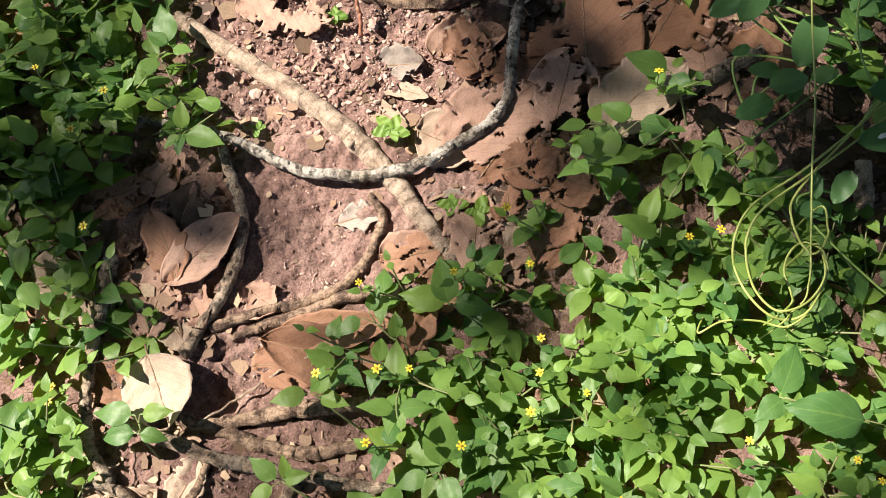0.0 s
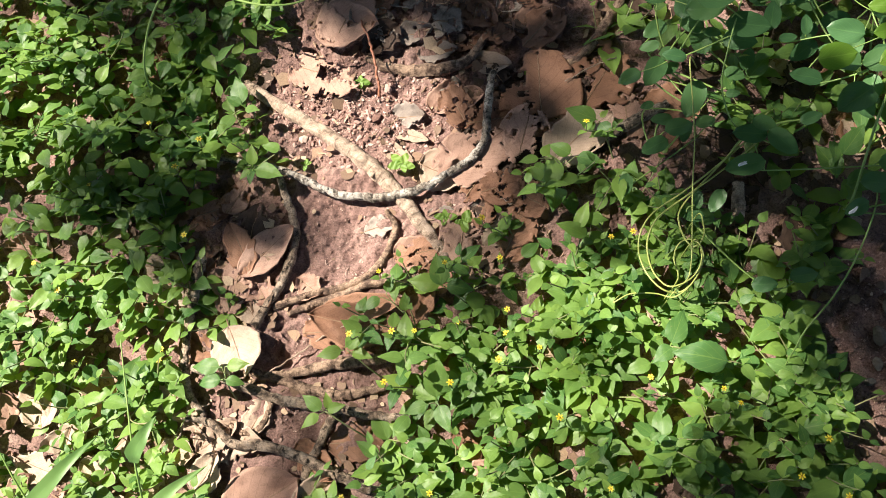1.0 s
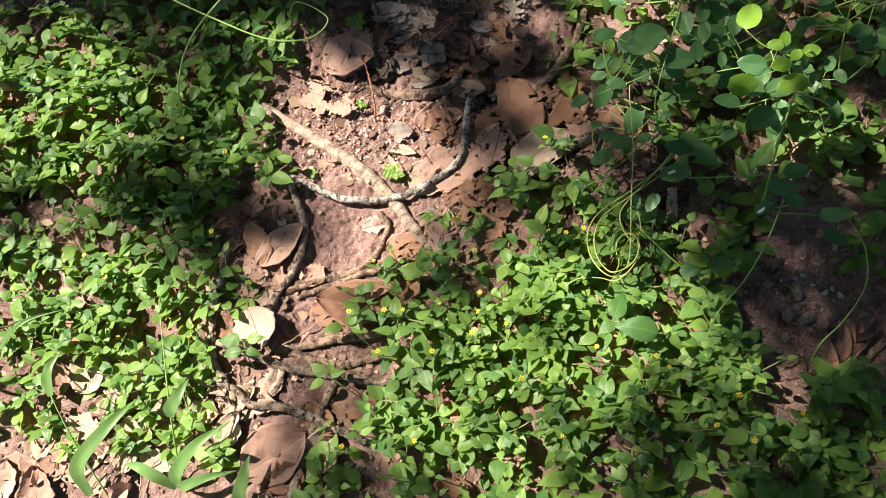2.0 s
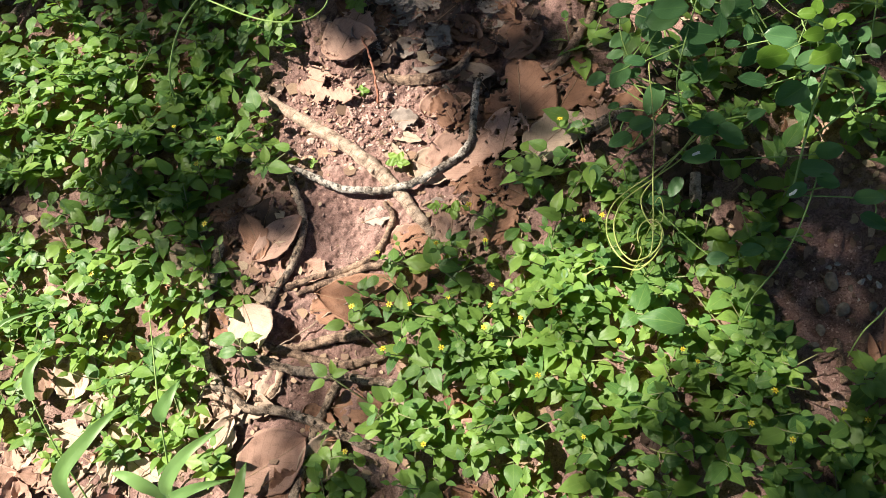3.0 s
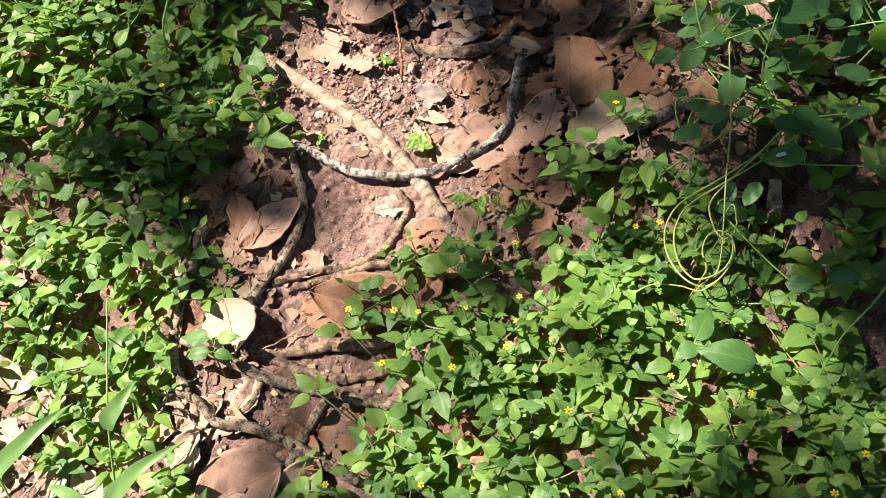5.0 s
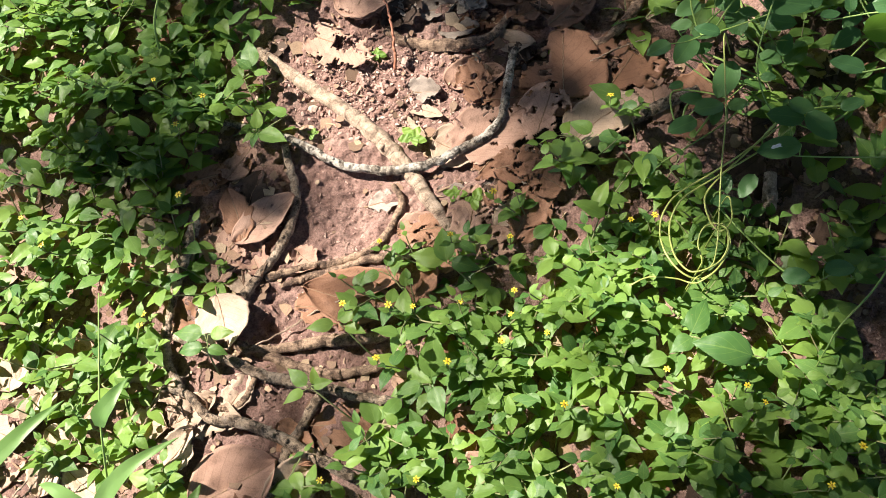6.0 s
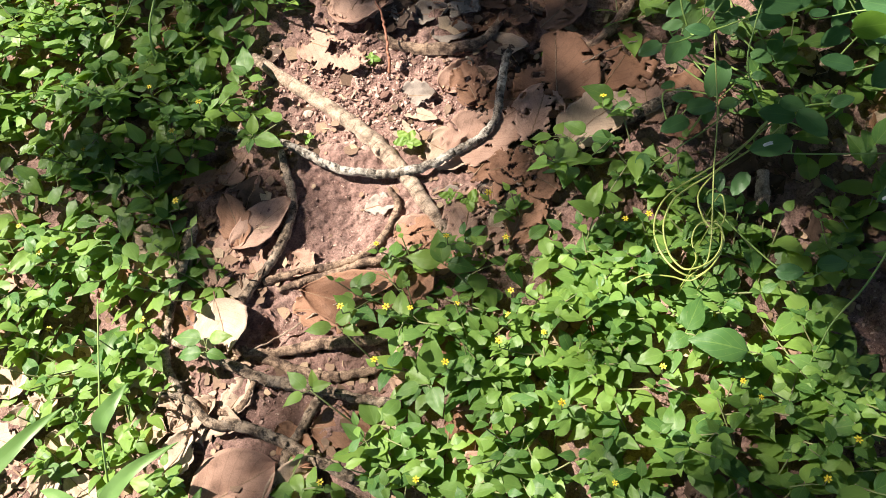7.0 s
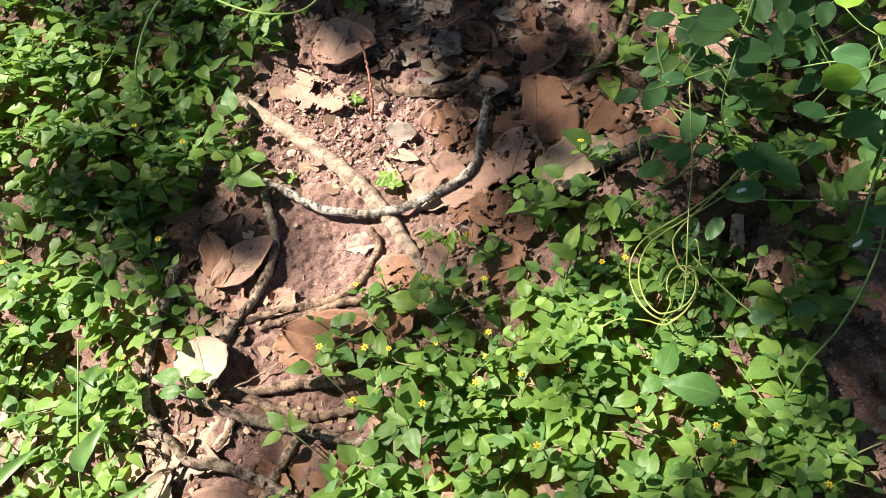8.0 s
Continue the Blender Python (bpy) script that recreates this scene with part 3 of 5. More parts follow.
dead_leaf(0.220, 0.068, 42, 0.105, 0.066, "pale", 0.85, 0.06, 0.020, 907, (0, -5), "among herbs")
dead_leaf(-0.084, 0.227, 0, 0.088, 0.068, "tan", 0.3, 0.2, 0.012, 909, (5, 0), "among litter")
dead_leaf(-0.135, -0.376, 35, 0.105, 0.082, "tan", 0.15, 0.2, 0.006, 910, (0, 0), "under a crossing root")
dead_leaf(-0.073, -0.367, 59, 0.075, 0.052, "pale", 0.12, 0.25, 0.006, 911, (0, 6), "beside a stout root")

litter([(-0.176, -0.152, -48, 0.038, 0.031), (0.008, 0.078, -13, 0.048, 0.016), (-0.008, 0.057, -27, 0.049, 0.022), (-0.285, -0.143, -25, 0.038, 0.032), (0.11, -0.233, -21, 0.03, 0.026),
        (-0.202, -0.31, 44, 0.048, 0.05), (-0.155, -0.278, 70, 0.046, 0.034), (0.105, 0.18, -9, 0.055, 0.031), (0.543, 0.084, -30, 0.05, 0.036), (0.388, 0.21, 12, 0.044, 0.029),
        (0.458, 0.164, -20, 0.045, 0.035), (-0.5, -0.383, 11, 0.062, 0.053), (-0.642, 0.001, -20, 0.08, 0.063), (0.55, 0.079, -27, 0.058, 0.038)], "pale", 0.6, 0.2, 1)
litter([(-0.229, -0.198, 151, 0.052, 0.038), (-0.205, -0.007, -40, 0.034, 0.036), (-0.241, -0.03, 14, 0.06, 0.036), (-0.277, -0.103, -21, 0.046, 0.039), (-0.028, -0.306, -1, 0.066, 0.046),
        (-0.058, 0.272, -13, 0.086, 0.051), (0.088, 0.246, -36, 0.06, 0.042), (-0.07, 0.295, -16, 0.079, 0.067)], "brown", 0.7, 0.2, 2)
litter([(-0.204, -0.12, -25, 0.058, 0.046), (-0.164, -0.123, -58, 0.056, 0.04), (-0.104, -0.119, -33, 0.036, 0.034), (0.048, 0.134, 57, 0.05, 0.036), (0.082, 0.132, 13, 0.036, 0.03), (0.027, -0.073, 13, 0.055, 0.044),
        (0.036, -0.245, -7, 0.038, 0.03), (0.372, -0.092, -3, 0.038, 0.02), (0.163, 0.233, 27, 0.062, 0.054), (-0.42, -0.402, 33, 0.078, 0.05), (0.069, 0.33, 16, 0.065, 0.053)], "tan", 0.75, 0.2, 3)
litter([(0.118, -0.02, 1, 0.056, 0.034), (0.054, -0.021, 4, 0.033, 0.017), (-0.022, -0.042, 13, 0.041, 0.025), (0.001, 0.105, 5, 0.047, 0.034), (0.134, 0.268, 32, 0.052, 0.038), (0.004, 0.223, 12, 0.047, 0.031),
        (0.036, 0.195, 10, 0.05, 0.03), (-0.001, 0.273, 16, 0.065, 0.039), (0.042, 0.237, -20, 0.053, 0.042)], "ash", 0.9, 0.25, 4)
litter([(-0.392, -0.327, -90, 0.045, 0.032), (-0.345, -0.354, -23, 0.051, 0.036), (-0.317, -0.317, 44, 0.057, 0.04), (-0.275, -0.37, -69, 0.063, 0.032), (-0.246, -0.325, -2, 0.045, 0.036), (-0.207, -0.345, 65, 0.051, 0.04), (-0.237, -0.28, -48, 0.057, 0.032), (-0.278, -0.264, 19, 0.063, 0.036), (-0.358, -0.392, 86, 0.045, 0.04), (-0.309, -0.395, -27, 0.051, 0.032), (-0.197, -0.304, 40, 0.057, 0.036), (-0.425, -0.265, -73, 0.063, 0.04), (-0.297, -0.102, -6, 0.045, 0.032), (-0.251, -0.127, 61, 0.051, 0.036)], "pale", 0.8, 0.2, 5, 0.006, note="under bright herbs")
# the torn brown mat, leaf over leaf
def flake(x, y, size, seed):
    """A random number for each angular flake of about this size."""
    cx, cy, best = math.floor(x / size), math.floor(y / size), (9.0, 0.0)
    for i in (cx - 1, cx, cx + 1):
        for j in (cy - 1, cy, cy + 1):
            n = (i * 374761393 + j * 668265263 + seed * 974634541) & 0x7FFFFFFF
            n = ((n ^ (n >> 13)) * 1274126177) & 0x7FFFFFFF
            px, py, v = (n & 1023) / 1023, ((n >> 10) & 1023) / 1023, ((n * 2654435761 >> 9) & 65535) / 65535
            best = min(best, (((i + px) * size - x) ** 2 + ((j + py) * size - y) ** 2, v))
    return best[1]


def torn_leaf(x, y, turn, length, width, kind, decay, lift, seed, curl=0.05, tilt=(0, 0), note="in a mat"):
    """A large rotting leaf: flat, cracked along its side veins, with blocky holes and stepped, lifted edges."""
    r = random.Random(seed)
    nu, nv, s1 = 44, 30, r.uniform(0, 50)
    bow, side, ends = curl * r.uniform(-0.5, 1), curl * r.uniform(0.1, 1), r.uniform(0.1, 0.4)
    cracks = [(r.uniform(0.1, 0.8), r.choice((-1, 1)), r.uniform(0.05, 0.5), r.uniform(0.6, 1)) for _ in range(r.choice((3, 4, 5)))]
    keep = np.ones((nu, nv), bool)
    for _ in range(int(15 * decay)):
        i0, j0, di, dj = r.randrange(nu), r.choice((r.randrange(nv), r.choice((0, nv - 4)))), r.choice((1, 2, 3, 5, 8)), r.choice((1, 2, 3, 4, 7))
        for i in range(i0, min(nu, i0 + di)):
            keep[i, max(0, j0 - r.choice((0, 0, 1))):min(nv, j0 + dj + r.choice((0, 0, 1)))] = False
    for i in range(nu):
        for j in range(nv):
            u, v = (i + 0.5) / nu, 2 * (j + 0.5) / nv - 1
            slant = u - 0.24 * abs(v)
            block, small = flake(u * length, v * width / 2, 0.021, seed + 1), flake(u * length, v * width / 2, 0.010, seed + 2)
            low = 0.5 + 0.5 * float(vnoise(u * 3.4 + s1, v * 2.1 + s1, seed))
            edge = max(abs(v), abs(2 * u - 1))
            if 0.28 * low + 0.56 * block + 0.16 * small < decay * (0.28 + 0.48 * edge**4):
                keep[i, j] = False
            for a0, half, lo, hi in cracks:
                if v * half > 0 and lo < abs(v) < hi and abs(slant - a0 - 0.03 * (small - 0.5)) < 0.75 / nu:
                    keep[i, j] = False
    seen, best = np.zeros_like(keep), []
    for i in range(nu):
        for j in range(nv):
            if keep[i, j] and not seen[i, j]:
                seen[i, j], todo, patch = True, [(i, j)], []
                while todo:
                    a, b = todo.pop()
                    patch.append((a, b))
                    for c, d in ((a + 1, b), (a - 1, b), (a, b + 1), (a, b - 1)):
                        if 0 <= c < nu and 0 <= d < nv and keep[c, d] and not seen[c, d]:
                            seen[c, d] = True
                            todo.append((c, d))
                best = max(best, patch, key=len)
    keep[:] = False
    for a, b in best:
        keep[a, b] = True
    rim, solid = np.zeros((nu + 1, nv + 1)), keep.copy()
    for step in (1.0, 0.55, 0.22):
        bare = np.pad(~solid, 1, constant_values=True)
        near = bare[1:, 1:] | bare[:-1, 1:] | bare[1:, :-1] | bare[:-1, :-1]
        rim = np.maximum(rim, near * step)
        solid = solid & ~(near[1:, 1:] | near[:-1, 1:] | near[1:, :-1] | near[:-1, :-1])
    index, verts, uvs, faces, edges = {}, [], [], [], {}

    def vert(i, j):
        if (i, j) not in index:
            u, v = i / nu, 2 * j / nv - 1
            h = width / 2 * (ends + (1 - ends) * ovate(u, 0.48, 0.55))
            ju, jv = float(lattice(np.array(i), np.array(j), seed + 3)) - 0.5, float(lattice(np.array(i), np.array(j), seed + 4)) - 0.5
            px, py = (v + 0.9 * jv / nv) * h, (u - 0.5 + 0.6 * ju / nu) * length
            z = side * width * v * v + bow * length * (u - 0.5) ** 2 + 0.0008 * float(vnoise(u * 4 + s1, v * 3, seed + 5)) + 0.0003 * float(vnoise(u * 16, v * 11 + s1, seed + 6))
            z += 0.003 * rim[i, j] * max(0.0, float(vnoise(u * 6 + s1, v * 4, seed + 7)) + 0.1) - 0.0005 * math.exp(-((v / 0.1) ** 2))
            index[i, j] = len(verts)
            verts.append((px, py, z))
            uvs.append((j / nv, u))
        return index[i, j]

    for i in range(nu):
        for j in range(nv):
            if keep[i, j]:
                q = (vert(i, j), vert(i, j + 1), vert(i + 1, j + 1), vert(i + 1, j))
                faces.append(q)
                for k in range(4):
                    edges[q[k], q[(k + 1) % 4]] = 1
    n = len(verts)
    under = [tuple(k + n for k in reversed(f)) for f in faces]
    rims = [(q, p, p + n, q + n) for p, q in edges if (q, p) not in edges]
    verts = verts + [(a, b, c - 0.0006) for a, b, c in verts]
    ob = tagged(new("dead_leaf", mesh_of("dead_leaf", verts, faces + under + rims, DEAD[kind], uvs + uvs)), LEAF_WORDS[kind] + ", cracked, holed and torn, " + note, "dead leaf", "leaf litter")
    ob.matrix_basis = pose(x, y, gh(x, y) + lift, tilt[0], tilt[1], turn - 90)
    row = [i for i in range(nu) if keep[i, nv // 2]]
    run = [i for n, i in enumerate(row) if i - n == row[len(row) // 2] - len(row) // 2] if row else []
    if len(run) > 6:
        part("midrib", tube("midrib", [verts[index[i, nv // 2]] for i in run], [0.0009, 0.0006], RIB, 5), ob)
    return ob


for k, (px, py, turn, pl, pw, rot, up) in enumerate([
        (0.092, 0.053, 40, 0.115, 0.075, 0.75, 0.013), (0.170, 0.132, 95, 0.115, 0.105, 0.8, 0.012), (0.243, 0.150, 60, 0.125, 0.095, 1.05, 0.010), (0.152, 0.072, 78, 0.085, 0.065, 0.95, 0.014),
        (0.132, 0.010, 20, 0.065, 0.05, 1.0, 0.012), (0.107, -0.014, 100, 0.06, 0.045, 1.0, 0.010), (0.082, -0.056, 85, 0.085, 0.058, 0.8, 0.008), (0.026, -0.075, 15, 0.062, 0.05, 0.9, 0.007), (0.066, 0.117, 120, 0.06, 0.045, 0.9, 0.010),
        (0.212, 0.10, 30, 0.08, 0.06, 1.0, 0.008), (0.16, -0.005, 150, 0.06, 0.05, 1.0, 0.009), (0.098, 0.02, 60, 0.07, 0.05, 0.95, 0.006), (0.275, 0.11, 100, 0.08, 0.06, 1.0, 0.006), (0.115, 0.10, 10, 0.085, 0.07, 0.9, 0.006), (0.145, -0.048, 70, 0.075, 0.055, 0.9, 0.008), (0.105, -0.092, 30, 0.07, 0.05, 0.9, 0.007), (0.052, -0.098, 95, 0.055, 0.042, 0.9, 0.007)]):
    torn_leaf(px, py, turn, pl, pw, "brown" if k % 3 else "tan", rot, up + 0.009 * dip(px, py, 0.15, 0.07, 0.10, 0.10), 700 + k, 0.015, (2 * math.sin(k), 2 * math.cos(3 * k)))
for k, (px, py, turn, pl, pw, rot, up) in enumerate([(-0.244, -0.03, 20, 0.06, 0.05, 1.1, 0.006), (-0.205, -0.008, 60, 0.055, 0.045, 1.1, 0.006), (-0.250, -0.093, 140, 0.065, 0.05, 1.0, 0.005),
        (-0.196, -0.125, 80, 0.07, 0.05, 0.9, 0.005), (-0.045, -0.172, 5, 0.12, 0.06, 0.7, 0.007), (-0.085, 0.238, 70, 0.09, 0.075, 0.7, 0.012), (0.168, 0.222, 50, 0.075, 0.055, 0.8, 0.012)]):
    torn_leaf(px, py, turn, pl, pw, "tan" if k % 2 else "brown", rot, up, 760 + k, 0.08, (2 * math.sin(k), 3 * math.cos(3 * k)), "over bare soil")
torn_leaf(-0.105, 0.158, -18, 0.10, 0.068, "tan", 0.75, 0.012, 790, 0.1, (4, 2), "crossed by shadows")


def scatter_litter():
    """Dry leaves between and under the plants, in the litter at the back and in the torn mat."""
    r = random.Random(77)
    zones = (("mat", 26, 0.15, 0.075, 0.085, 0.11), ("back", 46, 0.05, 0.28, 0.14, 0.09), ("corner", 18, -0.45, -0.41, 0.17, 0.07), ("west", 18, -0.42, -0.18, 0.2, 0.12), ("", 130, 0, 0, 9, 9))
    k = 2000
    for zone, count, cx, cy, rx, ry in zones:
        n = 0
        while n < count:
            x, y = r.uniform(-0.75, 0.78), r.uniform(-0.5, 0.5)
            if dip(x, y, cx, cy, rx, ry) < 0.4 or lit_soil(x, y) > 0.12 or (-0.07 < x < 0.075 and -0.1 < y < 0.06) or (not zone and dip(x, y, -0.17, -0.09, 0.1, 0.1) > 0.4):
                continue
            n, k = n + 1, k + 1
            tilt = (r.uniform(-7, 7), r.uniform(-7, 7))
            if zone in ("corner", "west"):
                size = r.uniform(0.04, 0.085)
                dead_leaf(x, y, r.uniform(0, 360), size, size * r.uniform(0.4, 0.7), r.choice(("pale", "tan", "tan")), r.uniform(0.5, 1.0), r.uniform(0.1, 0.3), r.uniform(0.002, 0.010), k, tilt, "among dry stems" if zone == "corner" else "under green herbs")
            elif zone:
                # the darkest kind under the mat stands for the shade in its gaps
                kind = "shaded_rot" if zone == "mat" else r.choice(("ash", "ash", "shaded_rot", "brown", "tan"))
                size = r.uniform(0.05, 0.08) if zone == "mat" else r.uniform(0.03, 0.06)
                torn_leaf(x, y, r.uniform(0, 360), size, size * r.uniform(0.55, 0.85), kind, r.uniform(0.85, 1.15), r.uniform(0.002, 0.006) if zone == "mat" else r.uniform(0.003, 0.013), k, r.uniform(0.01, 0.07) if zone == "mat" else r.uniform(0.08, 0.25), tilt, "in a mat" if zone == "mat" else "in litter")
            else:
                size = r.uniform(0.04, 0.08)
                # darkest kind to the north and right, giving the gaps between herbs painted shade
                dead_leaf(x, y, r.uniform(0, 360), size, size * r.uniform(0.5, 0.8), r.choice(("shaded_rot", "shaded_rot", "brown") if y > -0.05 or x > 0.3 else ("pale", "tan", "brown", "brown")), r.uniform(0.7, 1.2), r.uniform(0.1, 0.3), r.uniform(0.001, 0.008), k, tilt, ribbed=False)


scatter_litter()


def litter_bits():
    """Crumbled leaf and bark scraps, too small to pick apart."""
    r = random.Random(6)
    verts, faces = [], []
    for _ in range(6500):
        x, y = r.uniform(-0.78, 0.78), r.uniform(-0.52, 0.5)
        if lit_soil(x, y) > 0.3 and r.random() < (0.1 if y > 0.03 else 0.75):
            continue
        s, k, n = 0.0025 + 0.008 * r.random() ** 2, len(verts), r.choice((5, 6, 7))
        thin = r.choice((1, 0.7, 0.15))
        a0, z = r.uniform(0, 6.28), float(relief(x, y)) + 0.002
        nx, ny = r.uniform(-0.4, 0.4), r.uniform(-0.4, 0.4)
        ring = []
        for i in range(n):
            a, d = 6.283 * i / n, s * r.uniform(0.55, 1.15)
            px, py = d * math.cos(a), d * thin * math.sin(a)
            px, py = px * math.cos(a0) - py * math.sin(a0), px * math.sin(a0) + py * math.cos(a0)
            ring.append((x + px, y + py, z + nx * px + ny * py))
        verts += ring + [(p, q, h - 0.0006) for p, q, h in ring]
        faces += [tuple(range(k, k + n)), tuple(range(k + 2 * n - 1, k + n - 1, -1))]
        faces += [(k + (i + 1) % n, k + i, k + n + i, k + n + (i + 1) % n) for i in range(n)]
    tagged(new("leaf_scraps", mesh_of("leaf_scraps", verts, faces, BITS, smooth=False)), "crumbled brown leaf and bark scraps", "leaf scraps", kind="stuff")


litter_bits()

# ---------------------------------------------------------------- creeping herbs with yellow flowers
HERB_LEAVES = [herb_leaf_mesh(s) for s in range(14)]


def flower_meshes():
    verts, faces = [], []
    r = random.Random(3)
    for i in range(6):
        a = 6.283 * i / 6 + r.uniform(-0.12, 0.12)
        c, s, k = math.cos(a), math.sin(a), len(verts)
        for d, w, z in ((0.0010, 0.0006, 0), (0.0030, 0.0013, 0.0007), (0.0048, 0.0010, 0.0006), (0.0053, 0.0003, 0.0003)):
            verts += [(d * c - w * s, d * s + w * c, z), (d * c + w * s, d * s - w * c, z)]
        faces += [(k + 2 * j, k + 2 * j + 1, k + 2 * j + 3, k + 2 * j + 2) for j in range(3)]
    petals = mesh_of("flower", verts, faces, PETAL)
    bm = bmesh.new()
    bmesh.ops.create_icosphere(bm, subdivisions=2, radius=0.0016, matrix=Matrix.Translation((0, 0, 0.0006)) @ Matrix.Diagonal((1, 1, 0.8, 1)))
    for v in bm.verts:
        v.co *= 1 + 0.12 * math.sin(v.co.x * 9000) * math.cos(v.co.y * 8000)
    disc = bpy.data.meshes.new("disc")
    bm.to_mesh(disc)
    bm.free()
    disc.materials.append(DISC)
    return petals, disc


FLOWER, FLOWER_DISC = flower_meshes()


LEAN = 20.0  # the herbs lean uphill, towards the light


def herb(x, y, heading, reach, height, pairs, seed, flower=False, size=1.0, label="", group="creeping herbs"):
    """A creeping herb: a stem that rises from the ground at (x, y) along heading, with opposite leaves."""
    r = random.Random(seed)
    thing = tagged(new("creeping_herb"), label or ("creeping herb with toothed green leaves and a small yellow flower" if flower else "creeping herb with pairs of toothed green leaves"), "herb", group)
    thing.location = (x, y, gh(x, y) - 0.002)
    thing.rotation_euler = (radians(-LEAN - (10 if y > 0.02 else 0)), 0, 0)
    line = []
    for i in range(9):
        s = i / 8
        a = heading + 0.5 * math.sin(s * 2.3 + seed) * 0.5
        line.append((reach * s * math.cos(a), reach * s * math.sin(a), height * (0.25 * s + 0.75 * s**1.6) + 0.002))
    line = spline(line, 13)
    part("stem", tube("stem", line, [0.0011, 0.0009, 0.0007], STEM, 5), thing)
    shoots = [(line, heading, pairs, size)]
    for turned in ((-1, 1) if not flower else (r.choice((-1, 1)),)):
        a = heading + turned * r.uniform(0.6, 1.4)
        q, far = Vector(line[r.choice((2, 3, 4, 5, 6))]), r.uniform(0.4, 0.7)
        side_line = spline([tuple(q + Vector((reach * far * s * math.cos(a), reach * far * s * math.sin(a), height * 0.8 * s**1.3))) for s in (0, 0.25, 0.5, 0.75, 1)], 13)
        part("stem", tube("stem", side_line, [0.0009, 0.0007], STEM, 5), thing)
        shoots.append((side_line, a, max(2, pairs - 2), size * 0.88))
    for way_line, head, count, scale in shoots:
        spin = head + r.uniform(-0.4, 0.4)
        for k in range(count):
            s = 1 - 0.88 * (k / max(count - 0.3, 1)) ** 1.15
            p = Vector(way_line[min(int(s * 12), 12)])
            big = scale * (0.46, 0.86, 1.08, 1.12, 0.95)[min(k, 4)] * r.uniform(0.85, 1.12)
            turn = spin + k * math.pi / 2 + r.uniform(-0.2, 0.2)
            for side in (0, math.pi):
                if k > 1 and r.random() < 0.10:
                    continue
                a = turn + side + r.uniform(-0.2, 0.2)
                rise = r.uniform(0.15, 0.6) if k == 0 else r.uniform(-0.18, 0.32)
                way = (math.cos(a), math.sin(a), rise)
                normal = Vector((0.0, 0.0, 1.0)) + 0.30 * TO_SUN + Vector((r.uniform(-0.42, 0.42), r.uniform(-0.42, 0.42), 0))
                part("leaf", r.choice(HERB_LEAVES), thing, m=basis(p, way, normal, big))
    if flower:
        p = Vector(line[-1]) + Vector((0, 0, 0.014))
        part("flower_stalk", tube("flower_stalk", [tuple(line[-1]), tuple((Vector(line[-1]) + p) / 2), tuple(p)], [0.0006, 0.0005], STEM, 5), thing)
        f = part("flower", FLOWER, thing, "small yellow flower", basis(p, (math.cos(seed), math.sin(seed), 0.1), (0.1, -0.25, 1), r.uniform(0.6, 0.85)))
        part("disc", FLOWER_DISC, f)
    return thing


def herb_tip(tx, ty, seed, flower=False, size=1.0, pairs=4, reach=0.06, height=0.04, heading=None):
    r = random.Random(seed + 5000)
    a = r.uniform(0, 6.283) if heading is None else math.radians(heading)
    return herb(tx - reach * math.cos(a), ty - reach * math.sin(a), a, reach, height, pairs, seed, flower, size)


# flowering shoots
for k, (fx, fy) in enumerate([(-0.044, -0.198), (0.012, -0.191), (0.04, -0.201), (0.075, -0.187), (-0.004, -0.135), (0.067, -0.119), (0.151, -0.176), (0.147, -0.156), (0.176, -0.202), (0.144, -0.235), (0.224, -0.061),
                              (0.272, -0.013), (0.214, 0.04), (-0.255, -0.1), (-0.274, -0.219), (-0.268, 0.006), (-0.219, 0.013), (0.11, -0.063), (0.141, -0.087), (0.307, -0.22), (0.375, -0.243)]):
    side = 180 if fx > -0.1 else 10
    herb_tip(fx, fy, 100 + k, True, 0.80, 3, rng.uniform(0.045, 0.075), rng.uniform(0.03, 0.045), side + rng.uniform(-60, 60))
for k, (fx, fy) in enumerate([(0.283, -0.08), (0.257, -0.085), (0.086, -0.257), (0.008, -0.246), (0.365, -0.16), (-0.407, -0.156), (-0.285, -0.227), (0.272, -0.348), (0.21, -0.293), (0.476, -0.298), (0.511, -0.314), (0.449, -0.341),
                              (0.074, -0.367), (-0.46, -0.138), (-0.305, 0.028), (0.394, -0.26), (-0.389, -0.009), (0.602, -0.31), (0.496, -0.35), (-0.39, -0.24), (-0.552, -0.194), (0.629, -0.252), (0.565, -0.303), (-0.035, -0.396)]):
    herb_tip(fx, fy, 140 + k, True, 0.9, 4, rng.uniform(0.045, 0.075), rng.uniform(0.03, 0.05))


